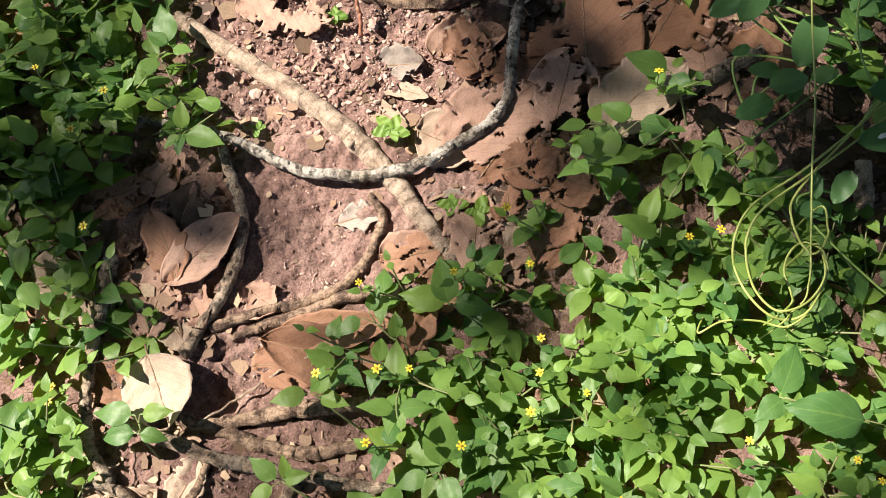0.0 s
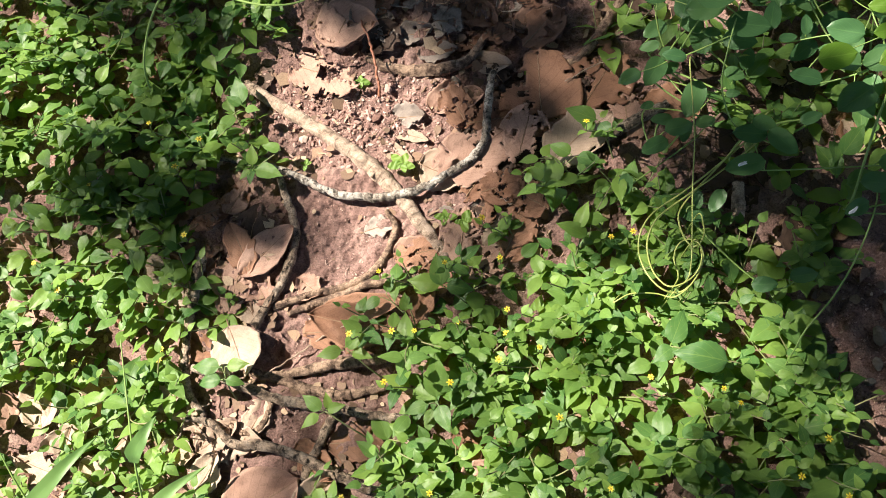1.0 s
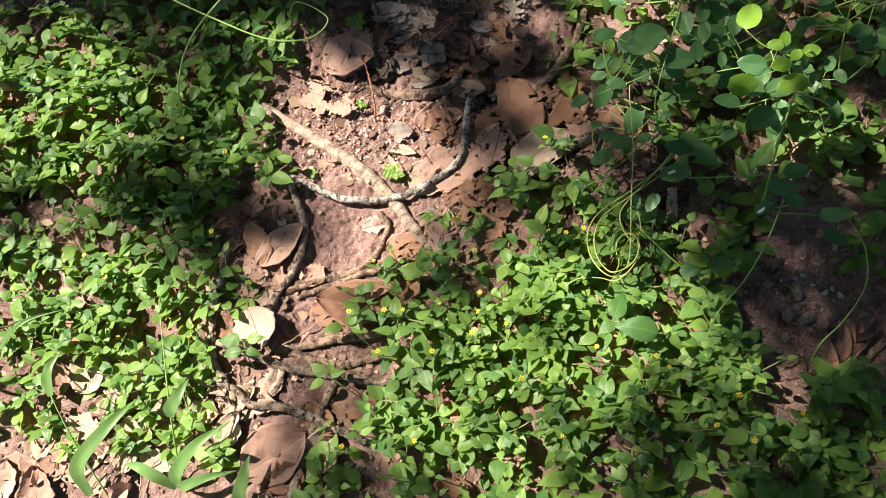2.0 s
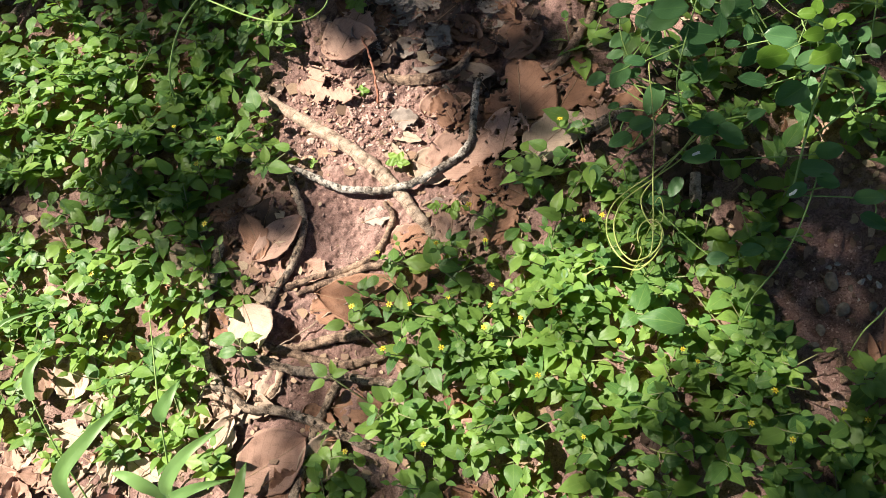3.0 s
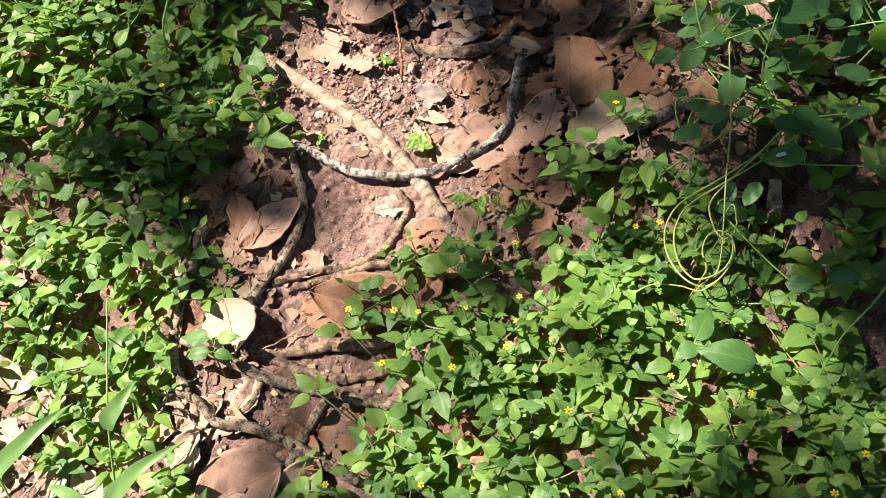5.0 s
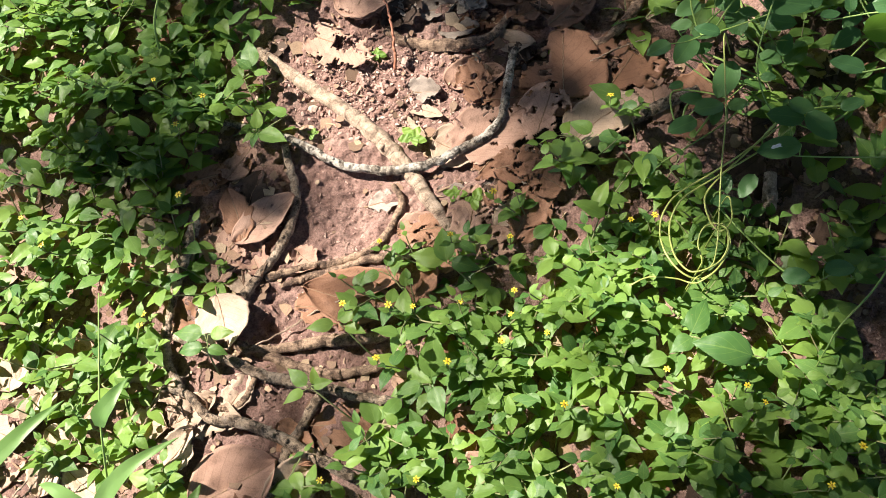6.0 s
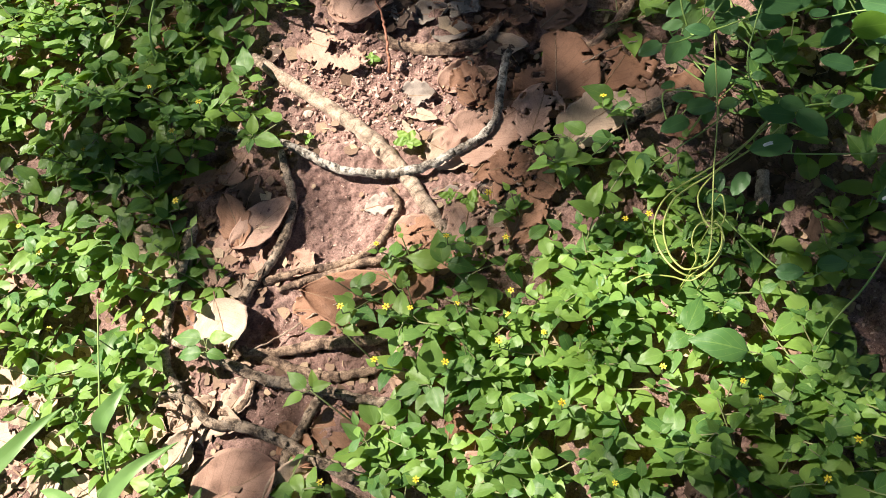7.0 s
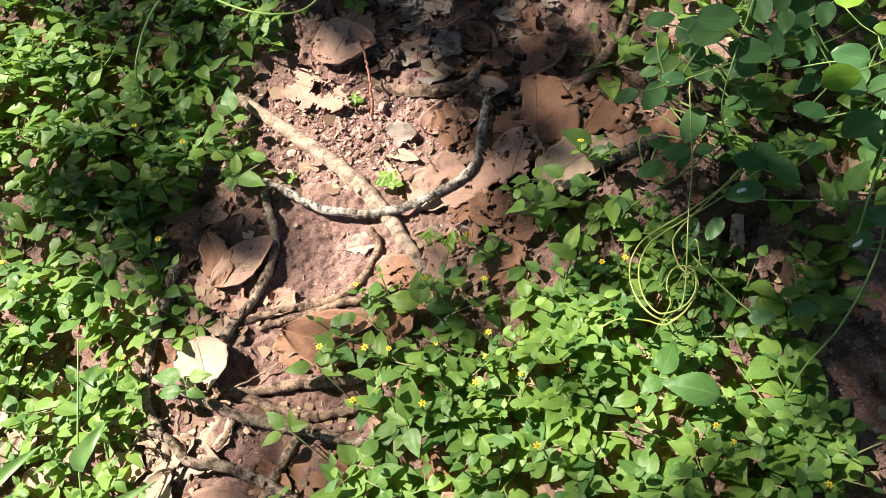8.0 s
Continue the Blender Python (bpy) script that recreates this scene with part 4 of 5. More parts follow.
# shoots that stand out at the edge of the patches
def sprig(rows, anchor, seed, z=0.04, size=1.12):
    """A herb shoot with each leaf given: foot, direction and length."""
    thing = tagged(new("creeping_herb"), "single herb shoot with toothed green leaves at the patch edge", "herb", "creeping herbs")
    ax, ay = anchor
    thing.location = (ax, ay, gh(ax, ay) - 0.002)
    base = Vector(thing.location)
    r = random.Random(seed)
    feet = [Vector((x, y, z)) - base for x, y, _, _ in rows]
    hub = sum(feet, Vector()) / len(feet)
    line = spline([(0, 0, 0), tuple(hub * 0.5 + Vector((0, 0, 0.006))), tuple(hub - Vector((0, 0, 0.003)))], 14)
    part("stem", tube("stem", line, [0.0011, 0.0008], STEM, 5), thing)
    for foot, (x, y, turn, length) in zip(feet, rows):
        near = min((Vector(q) for q in line), key=lambda q: (q - foot).length)
        if (near - foot).length > 0.006:
            part("stalk", tube("stalk", spline([tuple(near), tuple((near + foot) / 2), tuple(foot)], 7), [0.0007, 0.0005], STEM, 5), thing)
        a = math.radians(turn)
        normal = Vector((0, 0.12, 1)) + Vector((r.uniform(-0.25, 0.25), r.uniform(-0.25, 0.25), 0))
        part("leaf", r.choice(HERB_LEAVES), thing, m=basis(foot, (math.cos(a), math.sin(a), r.uniform(-0.05, 0.2)), normal, length / 0.036 * size))


sprig([(-0.178, 0.02, -11, 0.033), (-0.179, 0.019, -90, 0.018), (-0.18, 0.023, 93, 0.022), (-0.182, 0.02, -129, 0.016), (-0.145, 0.045, 169, 0.023)], (-0.225, 0.03), 1)
sprig([(0.068, -0.252, 93, 0.042), (0.07, -0.255, -60, 0.03), (0.06, -0.256, 200, 0.026)], (0.09, -0.28), 2, 0.05)
sprig([(0.385, -0.197, 171, 0.056), (0.321, -0.182, 67, 0.043), (0.395, -0.198, -52, 0.023), (0.325, -0.182, -142, 0.029)], (0.35, -0.21), 3, 0.055, 1.0)
sprig([(0.241, 0.084, 162, 0.033), (0.242, 0.082, -54, 0.024), (0.243, 0.087, 49, 0.012)], (0.262, 0.045), 4)
sprig([(0.175, 0.033, -100, 0.019), (0.176, 0.038, 62, 0.017), (0.174, 0.036, -171, 0.021), (0.211, 0.041, 152, 0.027), (0.215, 0.039, -16, 0.027)], (0.225, 0.01), 5)
sprig([(-0.002, -0.129, 69, 0.02), (-0.007, -0.134, -146, 0.024), (0.023, -0.151, 99, 0.02)], (0.03, -0.16), 6, 0.03)
sprig([(0.066, -0.119, 170, 0.036), (0.068, -0.117, -12, 0.03), (0.066, -0.121, 106, 0.033)], (0.10, -0.14), 7, 0.035)
sprig([(-0.045, -0.199, -165, 0.025), (-0.044, -0.196, 34, 0.026), (-0.036, -0.2, -15, 0.024)], (0.0, -0.23), 8)
sprig([(-0.064, -0.269, 145, 0.023), (-0.06, -0.268, 15, 0.022), (-0.066, -0.273, -145, 0.023), (-0.055, -0.268, 106, 0.018)], (-0.01, -0.30), 9)
sprig([(-0.190, -0.225, 177, 0.034), (-0.186, -0.224, 10, 0.028), (-0.187, -0.239, -170, 0.027), (-0.185, -0.239, -8, 0.02)], (-0.18, -0.262), 10)
sprig([(-0.202, 0.104, 155, 0.021), (-0.199, 0.101, -15, 0.018), (-0.203, 0.104, 106, 0.032), (-0.211, 0.093, -114, 0.03)], (-0.235, 0.09), 11)
sprig([(0.264, 0.014, -86, 0.028), (0.233, -0.061, 159, 0.035), (0.224, -0.039, -2, 0.025), (0.22, -0.053, 71, 0.03)], (0.25, -0.04), 12, 0.05)

HERBS_WEST = [(-0.837, 0.304), (-0.631, 0.288), (-0.533, 0.265), (-0.50, 0.47), (-0.20, 0.47), (-0.155, 0.33), (-0.195, 0.215), (-0.215, 0.166), (-0.235, 0.100), (-0.215, 0.035), (-0.275, 0.002), (-0.30, -0.048), (-0.27, -0.088), (-0.232, -0.127), (-0.242, -0.194), (-0.255, -0.229), (-0.235, -0.284), (-0.235, -0.326), (-0.33, -0.318), (-0.42, -0.30), (-0.55, -0.33), (-0.75, -0.36)]
HERBS_EAST = [(0.19, -0.02), (0.25, 0.005), (0.30, 0.02), (0.382, -0.02), (0.504, -0.09), (0.479, -0.17), (0.469, -0.216), (0.512, -0.255), (0.712, -0.285), (0.697, -0.50), (-0.05, -0.53), (-0.025, -0.39), (0.01, -0.335), (0.02, -0.28), (0.035, -0.225), (0.065, -0.190), (0.095, -0.15), (0.112, -0.108), (0.155, -0.062)]


def spread(poly, gap, seed, tries):
    """Places inside a patch, none nearer to another than gap."""
    r = random.Random(seed)
    xs, ys = [p[0] for p in poly], [p[1] for p in poly]
    out = []
    for _ in range(tries):
        x, y = r.uniform(min(xs), max(xs)), r.uniform(min(ys), max(ys))
        if inside(poly, x, y) and all((x - a) ** 2 + (y - b) ** 2 > gap * gap for a, b in out):
            out.append((x, y))
    return out


for k, (hx, hy) in enumerate(spread(HERBS_EAST, 0.0475, 1, 9000)):
    herb_tip(hx, hy, 300 + k, False, rng.uniform(0.85, 1.22), rng.choice((3, 3, 4)), rng.uniform(0.055, 0.095), rng.uniform(0.03, 0.058))
for k, (hx, hy) in enumerate(spread(HERBS_WEST, 0.0455, 2, 7000)):
    if hx > -0.6 and -0.30 < hy < -0.06 and k % 7 == 0:
        continue
    small = 0.74 if hy > 0.05 else 0.92
    herb_tip(hx, hy, 600 + k, False, small * rng.uniform(0.9, 1.2), rng.choice((4, 5, 5)) if hy > 0 else rng.choice((3, 4)), rng.uniform(0.055, 0.095), rng.uniform(0.03, 0.06))

for k, (hx, hy) in enumerate([(0.234, -0.168), (0.245, -0.194), (0.262, -0.22), (0.283, -0.179), (0.456, -0.254), (0.348, -0.327), (0.451, -0.22), (0.25, -0.154)]):
    herb_tip(hx, hy, 560 + k, False, rng.uniform(1.0, 1.25), 4, rng.uniform(0.03, 0.05), rng.uniform(0.03, 0.045))

for k, (hx, hy) in enumerate([(-0.36, -0.385), (-0.29, -0.365), (-0.43, -0.40), (-0.325, -0.345), (-0.245, -0.355), (-0.47, -0.36), (-0.39, -0.345), (-0.20, -0.385)]):
    herb_tip(hx, hy, 580 + k, False, rng.uniform(0.8, 1.05), 3, rng.uniform(0.02, 0.035), rng.uniform(0.025, 0.04))

HERBS_SHADE = [(0.36, 0.17), (0.27, 0.21), (0.26, 0.38), (0.80, 0.40), (0.80, -0.10), (0.66, -0.06), (0.58, 0.0), (0.47, -0.05), (0.42, 0.02), (0.38, 0.07)]
for k, (hx, hy) in enumerate(spread(HERBS_SHADE, 0.078, 3, 3000)):
    herb_tip(hx, hy, 900 + k, False, rng.uniform(0.85, 1.2), rng.choice((3, 4)), rng.uniform(0.04, 0.07), rng.uniform(0.03, 0.06))


def undergrowth():
    """Low leaves between the herbs, too many to count, joined."""
    r = random.Random(91)
    shapes = []
    for me in HERB_LEAVES[:6]:
        shapes.append((np.array([v.co[:] for v in me.vertices]), [tuple(p.vertices) for p in me.polygons], [tuple(d.uv) for d in me.uv_layers[0].data]))
    verts, faces, uvs, n = [], [], [], 0
    for poly, count, tall, low, high in ((HERBS_WEST, 1250, 0.036, 0.6, 0.95), (HERBS_EAST, 320, 0.024, 0.6, 0.95), (HERBS_SHADE, 240, 0.035, 0.7, 1.25)):
        xs, ys = [p[0] for p in poly], [p[1] for p in poly]
        made = 0
        while made < count:
            x, y = r.uniform(min(xs), max(xs)), r.uniform(min(ys), max(ys))
            if not inside(poly, x, y) or (poly is HERBS_WEST and y < -0.05 and r.random() < 0.75):
                continue
            made += 1
            a = r.uniform(0, 6.283)
            m = basis((x, y, gh(x, y) + r.uniform(0.006, tall)), (math.cos(a), math.sin(a), r.uniform(-0.3, 0.3)), (r.uniform(-0.5, 0.5), 0.45 + r.uniform(-0.4, 0.4), 1), r.uniform(low, high))
            co, fs, uv = r.choice(shapes)
            mm = np.array(m)
            verts.extend(map(tuple, co @ mm[:3, :3].T + mm[:3, 3]))
            faces.extend(tuple(n + i for i in f) for f in fs)
            uvs.extend(uv)
            n += len(co)
    me = bpy.data.meshes.new("herb_undergrowth")
    me.from_pydata(verts, [], faces)
    layer = me.uv_layers.new(name="UVMap")
    layer.data.foreach_set("uv", np.asarray(uvs, np.float32).ravel())
    me.polygons.foreach_set("use_smooth", [True] * len(me.polygons))
    me.materials.append(HERB)
    tagged(new("herb_undergrowth", me), "low green herb leaves crowding between the shoots", "undergrowth", kind="stuff")


undergrowth()

# ---------------------------------------------------------------- climber with oval leaflets
BEAN_LEAVES = [oval_leaf_mesh(s, BEAN) for s in range(10)]
SUNLIT_YOUNG_LEAVES = [oval_leaf_mesh(s, SUNLIT_YOUNG, "leaflet", 0.05, 0.036) for s in (41, 42, 43, 44)]


def climber(rows, anchor, seed, label="climber shoot with smooth oval dark green leaflets", leaves=BEAN_LEAVES):
    """A climbing shoot: each row is a leaflet's middle, height, direction and length; stalks run from the anchor's stem."""
    thing = tagged(new("climber"), label, "climber", "climber shoots")
    ax, ay = anchor
    thing.location = (ax, ay, gh(ax, ay))
    base = Vector(thing.location)
    r = random.Random(seed)
    pts = sorted(((Vector((x, y, z)) - base) for x, y, z, _, _ in rows), key=lambda p: p.length)
    main = [Vector((0, 0, -0.004))] + [p - Vector((0, 0, 0.012)) for p in pts[:: max(1, len(pts) // 4)]]
    line = spline([tuple(p) for p in main], 40)
    part("stem", tube("stem", line, [0.0014, 0.0011, 0.0008], GREEN_STEM, 6), thing)
    for x, y, z, turn, length in rows:
        a = math.radians(turn)
        mid = Vector((x, y, z)) - base
        way = Vector((math.cos(a), math.sin(a), r.uniform(-0.1, 0.25)))
        foot = mid - way.normalized() * length / 2
        near = min((Vector(q) for q in line), key=lambda q: (q - foot).length)
        part("stalk", tube("stalk", spline([tuple(near), tuple((near + foot) / 2 + Vector((0, 0, -0.004))), tuple(foot)], 8), [0.0007, 0.0006], GREEN_STEM, 5), thing)
        normal = Vector((0.1, -0.25, 1)) + 0.3 * TO_SUN + Vector((r.uniform(-0.3, 0.3), r.uniform(-0.3, 0.3), 0))
        part("leaflet", r.choice(leaves), thing, m=basis(foot, way, normal, length / 0.05 * 0.86))
    return thing


climber([(0.308, 0.213, 0.1, 20, 0.041), (0.368, 0.194, 0.13, 9, 0.056), (0.36, 0.194, 0.1, -1, 0.049), (0.406, 0.173, 0.1, -8, 0.057), (0.37, 0.18, 0.07, -2, 0.025), (0.401, 0.169, 0.07, -14, 0.046), (0.324, 0.159, 0.06, 7, 0.031)], (0.37, 0.25), 1)
climber([(0.458, 0.164, 0.12, 86, 0.027), (0.44, 0.147, 0.12, 10, 0.023), (0.488, 0.144, 0.14, 167, 0.045), (0.481, 0.116, 0.14, 161, 0.056), (0.532, 0.113, 0.14, 10, 0.052), (0.557, 0.128, 0.14, -67, 0.047), (0.501, 0.074, 0.12, 217, 0.058), (0.587, 0.146, 0.14, 68, 0.029), (0.6, 0.098, 0.1, -68, 0.038)], (0.54, 0.06), 2, "climber shoot with broad oval leaflets, partly in sun")
climber([(0.51, 0.15, 0.18, 170, 0.024), (0.516, 0.122, 0.18, 190, 0.029), (0.537, 0.138, 0.18, 62, 0.023), (0.562, 0.152, 0.16, 0, 0.026), (0.483, 0.195, 0.18, 75, 0.050), (0.524, 0.16, 0.18, 77, 0.024), (0.53, 0.103, 0.165, 200, 0.045), (0.478, 0.104, 0.165, 10, 0.046)], (0.55, 0.16), 3, "young climber shoot, yellow-green leaflets coloured brighter as in sun", SUNLIT_YOUNG_LEAVES)
climber([(0.302, 0.188, 0.06, 212, 0.036), (0.296, 0.168, 0.06, 190, 0.028), (0.302, 0.134, 0.06, 243, 0.051), (0.346, 0.099, 0.06, 251, 0.055), (0.325, 0.147, 0.05, 32, 0.028), (0.394, 0.113, 0.05, 0, 0.019)], (0.35, 0.15), 4)
climber([(0.31, 0.077, 0.06, 180, 0.03), (0.334, 0.069, 0.06, 20, 0.04), (0.302, 0.044, 0.06, 212, 0.041), (0.295, 0.098, 0.05, 201, 0.019), (0.364, 0.079, 0.05, 21, 0.028), (0.272, -0.001, 0.05, 261, 0.032)], (0.32, 0.06), 5)
climber([(0.404, 0.057, 0.07, 180, 0.045), (0.425, 0.068, 0.07, -12, 0.033), (0.444, 0.045, 0.07, -44, 0.046), (0.477, 0.08, 0.06, 21, 0.03), (0.397, 0.019, 0.07, 191, 0.051), (0.563, 0.028, 0.06, 1, 0.04)], (0.44, 0.07), 6)
climber([(0.353, -0.017, 0.05, 270, 0.024), (0.346, -0.035, 0.05, 188, 0.028), (0.372, -0.018, 0.05, 241, 0.035), (0.466, -0.098, 0.05, 12, 0.038), (0.424, -0.11, 0.05, 2, 0.032)], (0.39, -0.01), 7)
climber([(0.516, -0.026, 0.06, 211, 0.033), (0.548, 0.004, 0.06, 0, 0.052), (0.558, -0.014, 0.06, -23, 0.034), (0.609, -0.03, 0.05, 1, 0.044), (0.61, -0.063, 0.05, -33, 0.04)], (0.54, 0.02), 8)


def climber_thicket():
    """More shoots of the climber behind, thick and in shade."""
    r = random.Random(44)
    for k in range(9):
        ax, ay = r.uniform(0.36, 0.78), r.uniform(0.0, 0.42)
        if ay < 0.1 and ax < 0.6:
            ay += 0.15
        rows = []
        for _ in range(r.choice((8, 9, 10))):
            a, d = r.uniform(0, 6.28), r.uniform(0.02, 0.10)
            rows.append((ax + d * math.cos(a), ay + d * math.sin(a), r.uniform(0.03, 0.11), math.degrees(a) + r.uniform(-50, 50), r.uniform(0.026, 0.046)))
        climber(rows, (ax, ay), 60 + k)


climber_thicket()


def runner(points, radius, mat, label, seed=0, category="runner"):
    """A thin bare stem through points in the air."""
    line = spline(points, 10 * len(points))
    line[:, 2] += 0.002 * vnoise(np.arange(len(line)) * 0.2, seed + 0.5, seed)
    return tagged(new("runner", tube("runner", line, [radius, radius, radius * 0.8], mat, 6)), label, category, "thin runners")


LOOPED = "thin yellow-green runner looped over the herbs"
runner([(0.449, 0.106, 0.0), (0.429, 0.076, 0.055), (0.38, 0.029, 0.057), (0.337, -0.009, 0.065), (0.303, -0.034, 0.061), (0.289, -0.057, 0.064), (0.287, -0.079, 0.06), (0.295, -0.103, 0.062), (0.311, -0.121, 0.065), (0.328, -0.124, 0.061), (0.341, -0.117, 0.064), (0.352, -0.099, 0.06), (0.356, -0.083, 0.062), (0.351, -0.07, 0.065), (0.339, -0.064, 0.061), (0.328, -0.073, 0.064), (0.325, -0.087, 0.06), (0.329, -0.103, 0.062), (0.326, -0.115, 0.065), (0.316, -0.127, 0.0)], 0.0010, THREAD, LOOPED, 1)
runner([(0.455, 0.097, 0.0), (0.435, 0.067, 0.059), (0.387, 0.025, 0.055), (0.342, -0.012, 0.062), (0.309, -0.039, 0.065), (0.298, -0.059, 0.061), (0.296, -0.08, 0.064), (0.303, -0.102, 0.06), (0.317, -0.117, 0.062), (0.331, -0.116, 0.065), (0.345, -0.106, 0.061), (0.353, -0.091, 0.064), (0.353, -0.072, 0.06), (0.345, -0.066, 0.062), (0.335, -0.078, 0.0)], 0.0010, THREAD, LOOPED, 2)
runner([(0.446, 0.113, 0.0), (0.426, 0.083, 0.056), (0.377, 0.025, 0.059), (0.351, -0.004, 0.06), (0.332, -0.03, 0.062), (0.33, -0.048, 0.065), (0.337, -0.064, 0.061), (0.345, -0.073, 0.064), (0.354, -0.066, 0.06), (0.357, -0.053, 0.062), (0.351, -0.036, 0.065), (0.341, -0.048, 0.0)], 0.0010, THREAD, LOOPED, 3)
runner([(0.36, 0.168, 0.0), (0.34, 0.138, 0.09), (0.343, 0.092, 0.085), (0.346, 0.046, 0.075), (0.344, -0.01, 0.07), (0.344, -0.064, 0.064), (0.343, -0.09, 0.062), (0.34, -0.107, 0.06), (0.33, -0.118, 0.06), (0.321, -0.128, 0.06), (0.311, -0.14, 0.0)], 0.0008, THREAD, LOOPED, 4)
runner([(0.28, -0.107, 0.0), (0.26, -0.137, 0.062), (0.278, -0.128, 0.065), (0.305, -0.126, 0.061), (0.324, -0.13, 0.064), (0.34, -0.12, 0.06), (0.33, -0.132, 0.0)], 0.0008, THREAD, LOOPED, 5)
runner([(0.414, 0.30, 0.0), (0.41, 0.26, 0.09), (0.379, 0.142, 0.10), (0.374, 0.101, 0.09), (0.388, 0.069, 0.07), (0.41, 0.055, 0.06), (0.43, 0.05, 0.0)], 0.0009, GREEN_STEM, "thin green runner curving under leaves", 6)
runner([(-0.335, 0.12, 0.0), (-0.328, 0.14, 0.06), (-0.316, 0.181, 0.09), (-0.289, 0.227, 0.11), (-0.245, 0.274, 0.12), (-0.20, 0.36, 0.05), (-0.19, 0.40, 0.0)], 0.0015, GREEN_STEM, "arching green stem over the herbs", 7)
runner([(-0.43, 0.36, 0.0), (-0.379, 0.301, 0.10), (-0.269, 0.24, 0.12), (-0.177, 0.207, 0.11), (-0.117, 0.213, 0.10), (-0.094, 0.244, 0.10), (-0.149, 0.279, 0.09), (-0.19, 0.30, 0.0)], 0.0013, GREEN_STEM, "long green tendril curling at its end", 8)
runner([(0.56, 0.02, 0.0), (0.537, -0.028, 0.055), (0.517, -0.075, 0.06), (0.491, -0.121, 0.06), (0.461, -0.159, 0.058), (0.45, -0.181, 0.05), (0.447, -0.20, 0.0)], 0.0010, GREEN_STEM, "thin green runner bending over bare soil", 9)
runner([(0.522, -0.01, 0.0), (0.522, -0.003, 0.04), (0.535, 0.068, 0.09), (0.552, 0.125, 0.13), (0.56, 0.15, 0.14)], 0.0015, GREEN_STEM, "pale green upright climber stem", 10)
runner([(0.64, -0.02, 0.0), (0.642, -0.07, 0.05), (0.643, -0.115, 0.05), (0.63, -0.145, 0.05), (0.608, -0.175, 0.05), (0.585, -0.199, 0.045), (0.58, -0.22, 0.0)], 0.0010, GREEN_STEM, "thin runner across a shaded hollow", 11)


# ---------------------------------------------------------------- grasses and seedlings
def grass(base, blades, label, stalk=None):
    """A grass tuft: blades given as lines of points and a half width, and a thin stalk."""
    thing = tagged(new("grass_tuft"), label, "grass", "broad grasses")
    bx, by = base
    thing.location = (bx, by, gh(bx, by))
    off = np.array(thing.location)
    for k, (pts, wide) in enumerate(blades):
        line = spline(np.array(pts) - off, 18)
        tang = np.gradient(line, axis=0)
        side = np.cross(tang, (0.15, -0.3, 1.0))
        side /= np.linalg.norm(side, axis=1)[:, None]
        verts, uvs, faces = [], [], []
        for i, p in enumerate(line):
            u = i / 17
            w = wide * (0.5 + 0.5 * min(1, u / 0.3)) * (1 - u**3.2) + 0.0003
            for v in (-1, -0.5, 0, 0.5, 1):
                verts.append(p + side[i] * v * w * (1 + 0.04 * math.sin(9 * u + 2 * v)) + np.array((0, 0, 0.22 * abs(v) * w + 0.0006 * math.sin(14 * u + 3 * v))))
                uvs.append((0.5 + 0.5 * v, u))
        faces = [(i * 5 + j, i * 5 + j + 1, i * 5 + j + 6, i * 5 + j + 5) for i in range(17) for j in range(4)]
        part("blade", mesh_of("blade", verts, faces, GRASS, uvs), thing)
    if stalk:
        part("stalk", tube("stalk", spline(np.array(stalk) - off, 20), [0.0014, 0.0012, 0.0007], GREEN_STEM, 6), thing)
    return thing


grass((-0.372, -0.455), [([(-0.388, -0.447, 0.03), (-0.396, -0.410, 0.06), (-0.364, -0.358, 0.064), (-0.326, -0.313, 0.055)], 0.0105), ([(-0.438, -0.318, 0.085), (-0.443, -0.30, 0.09), (-0.442, -0.28, 0.095), (-0.43, -0.255, 0.09)], 0.0075)],
      "broad-bladed grass with pale green arching leaves", [(-0.372, -0.455, 0), (-0.408, -0.376, 0.06), (-0.438, -0.318, 0.085)])
grass((-0.268, -0.43), [([(-0.268, -0.43, 0.02), (-0.262, -0.41, 0.04), (-0.236, -0.374, 0.055), (-0.190, -0.337, 0.05)], 0.0095), ([(-0.268, -0.43, 0.02), (-0.29, -0.415, 0.045), (-0.315, -0.405, 0.05), (-0.34, -0.402, 0.04)], 0.009), ([(-0.262, -0.338, 0.082), (-0.259, -0.328, 0.09), (-0.251, -0.31, 0.093), (-0.240, -0.286, 0.088)], 0.0095), ([(-0.262, -0.43, 0.02), (-0.25, -0.428, 0.04), (-0.219, -0.414, 0.045), (-0.178, -0.402, 0.035)], 0.0075)],
      "broad-bladed grass with a thin seed stalk", [(-0.268, -0.43, 0), (-0.262, -0.338, 0.08), (-0.272, -0.266, 0.10), (-0.283, -0.205, 0.11)])
grass((-0.60, -0.30), [([(-0.60, -0.30, 0.0), (-0.56, -0.27, 0.05), (-0.515, -0.218, 0.07), (-0.455, -0.192, 0.06)], 0.0035), ([(-0.60, -0.30, 0.0), (-0.57, -0.30, 0.05), (-0.555, -0.27, 0.06), (-0.535, -0.235, 0.06)], 0.0045)], "narrow green grass blades among herbs")
grass((-0.178, -0.455), [([(-0.178, -0.455, 0.0), (-0.172, -0.435, 0.03), (-0.166, -0.405, 0.04), (-0.162, -0.38, 0.035)], 0.0095)], "short broad grass blade beside dead leaves")

SEED_LEAVES = [oval_leaf_mesh(s, SEEDLING, "seed_leaf", 0.014, 0.009) for s in (31, 32, 33)]


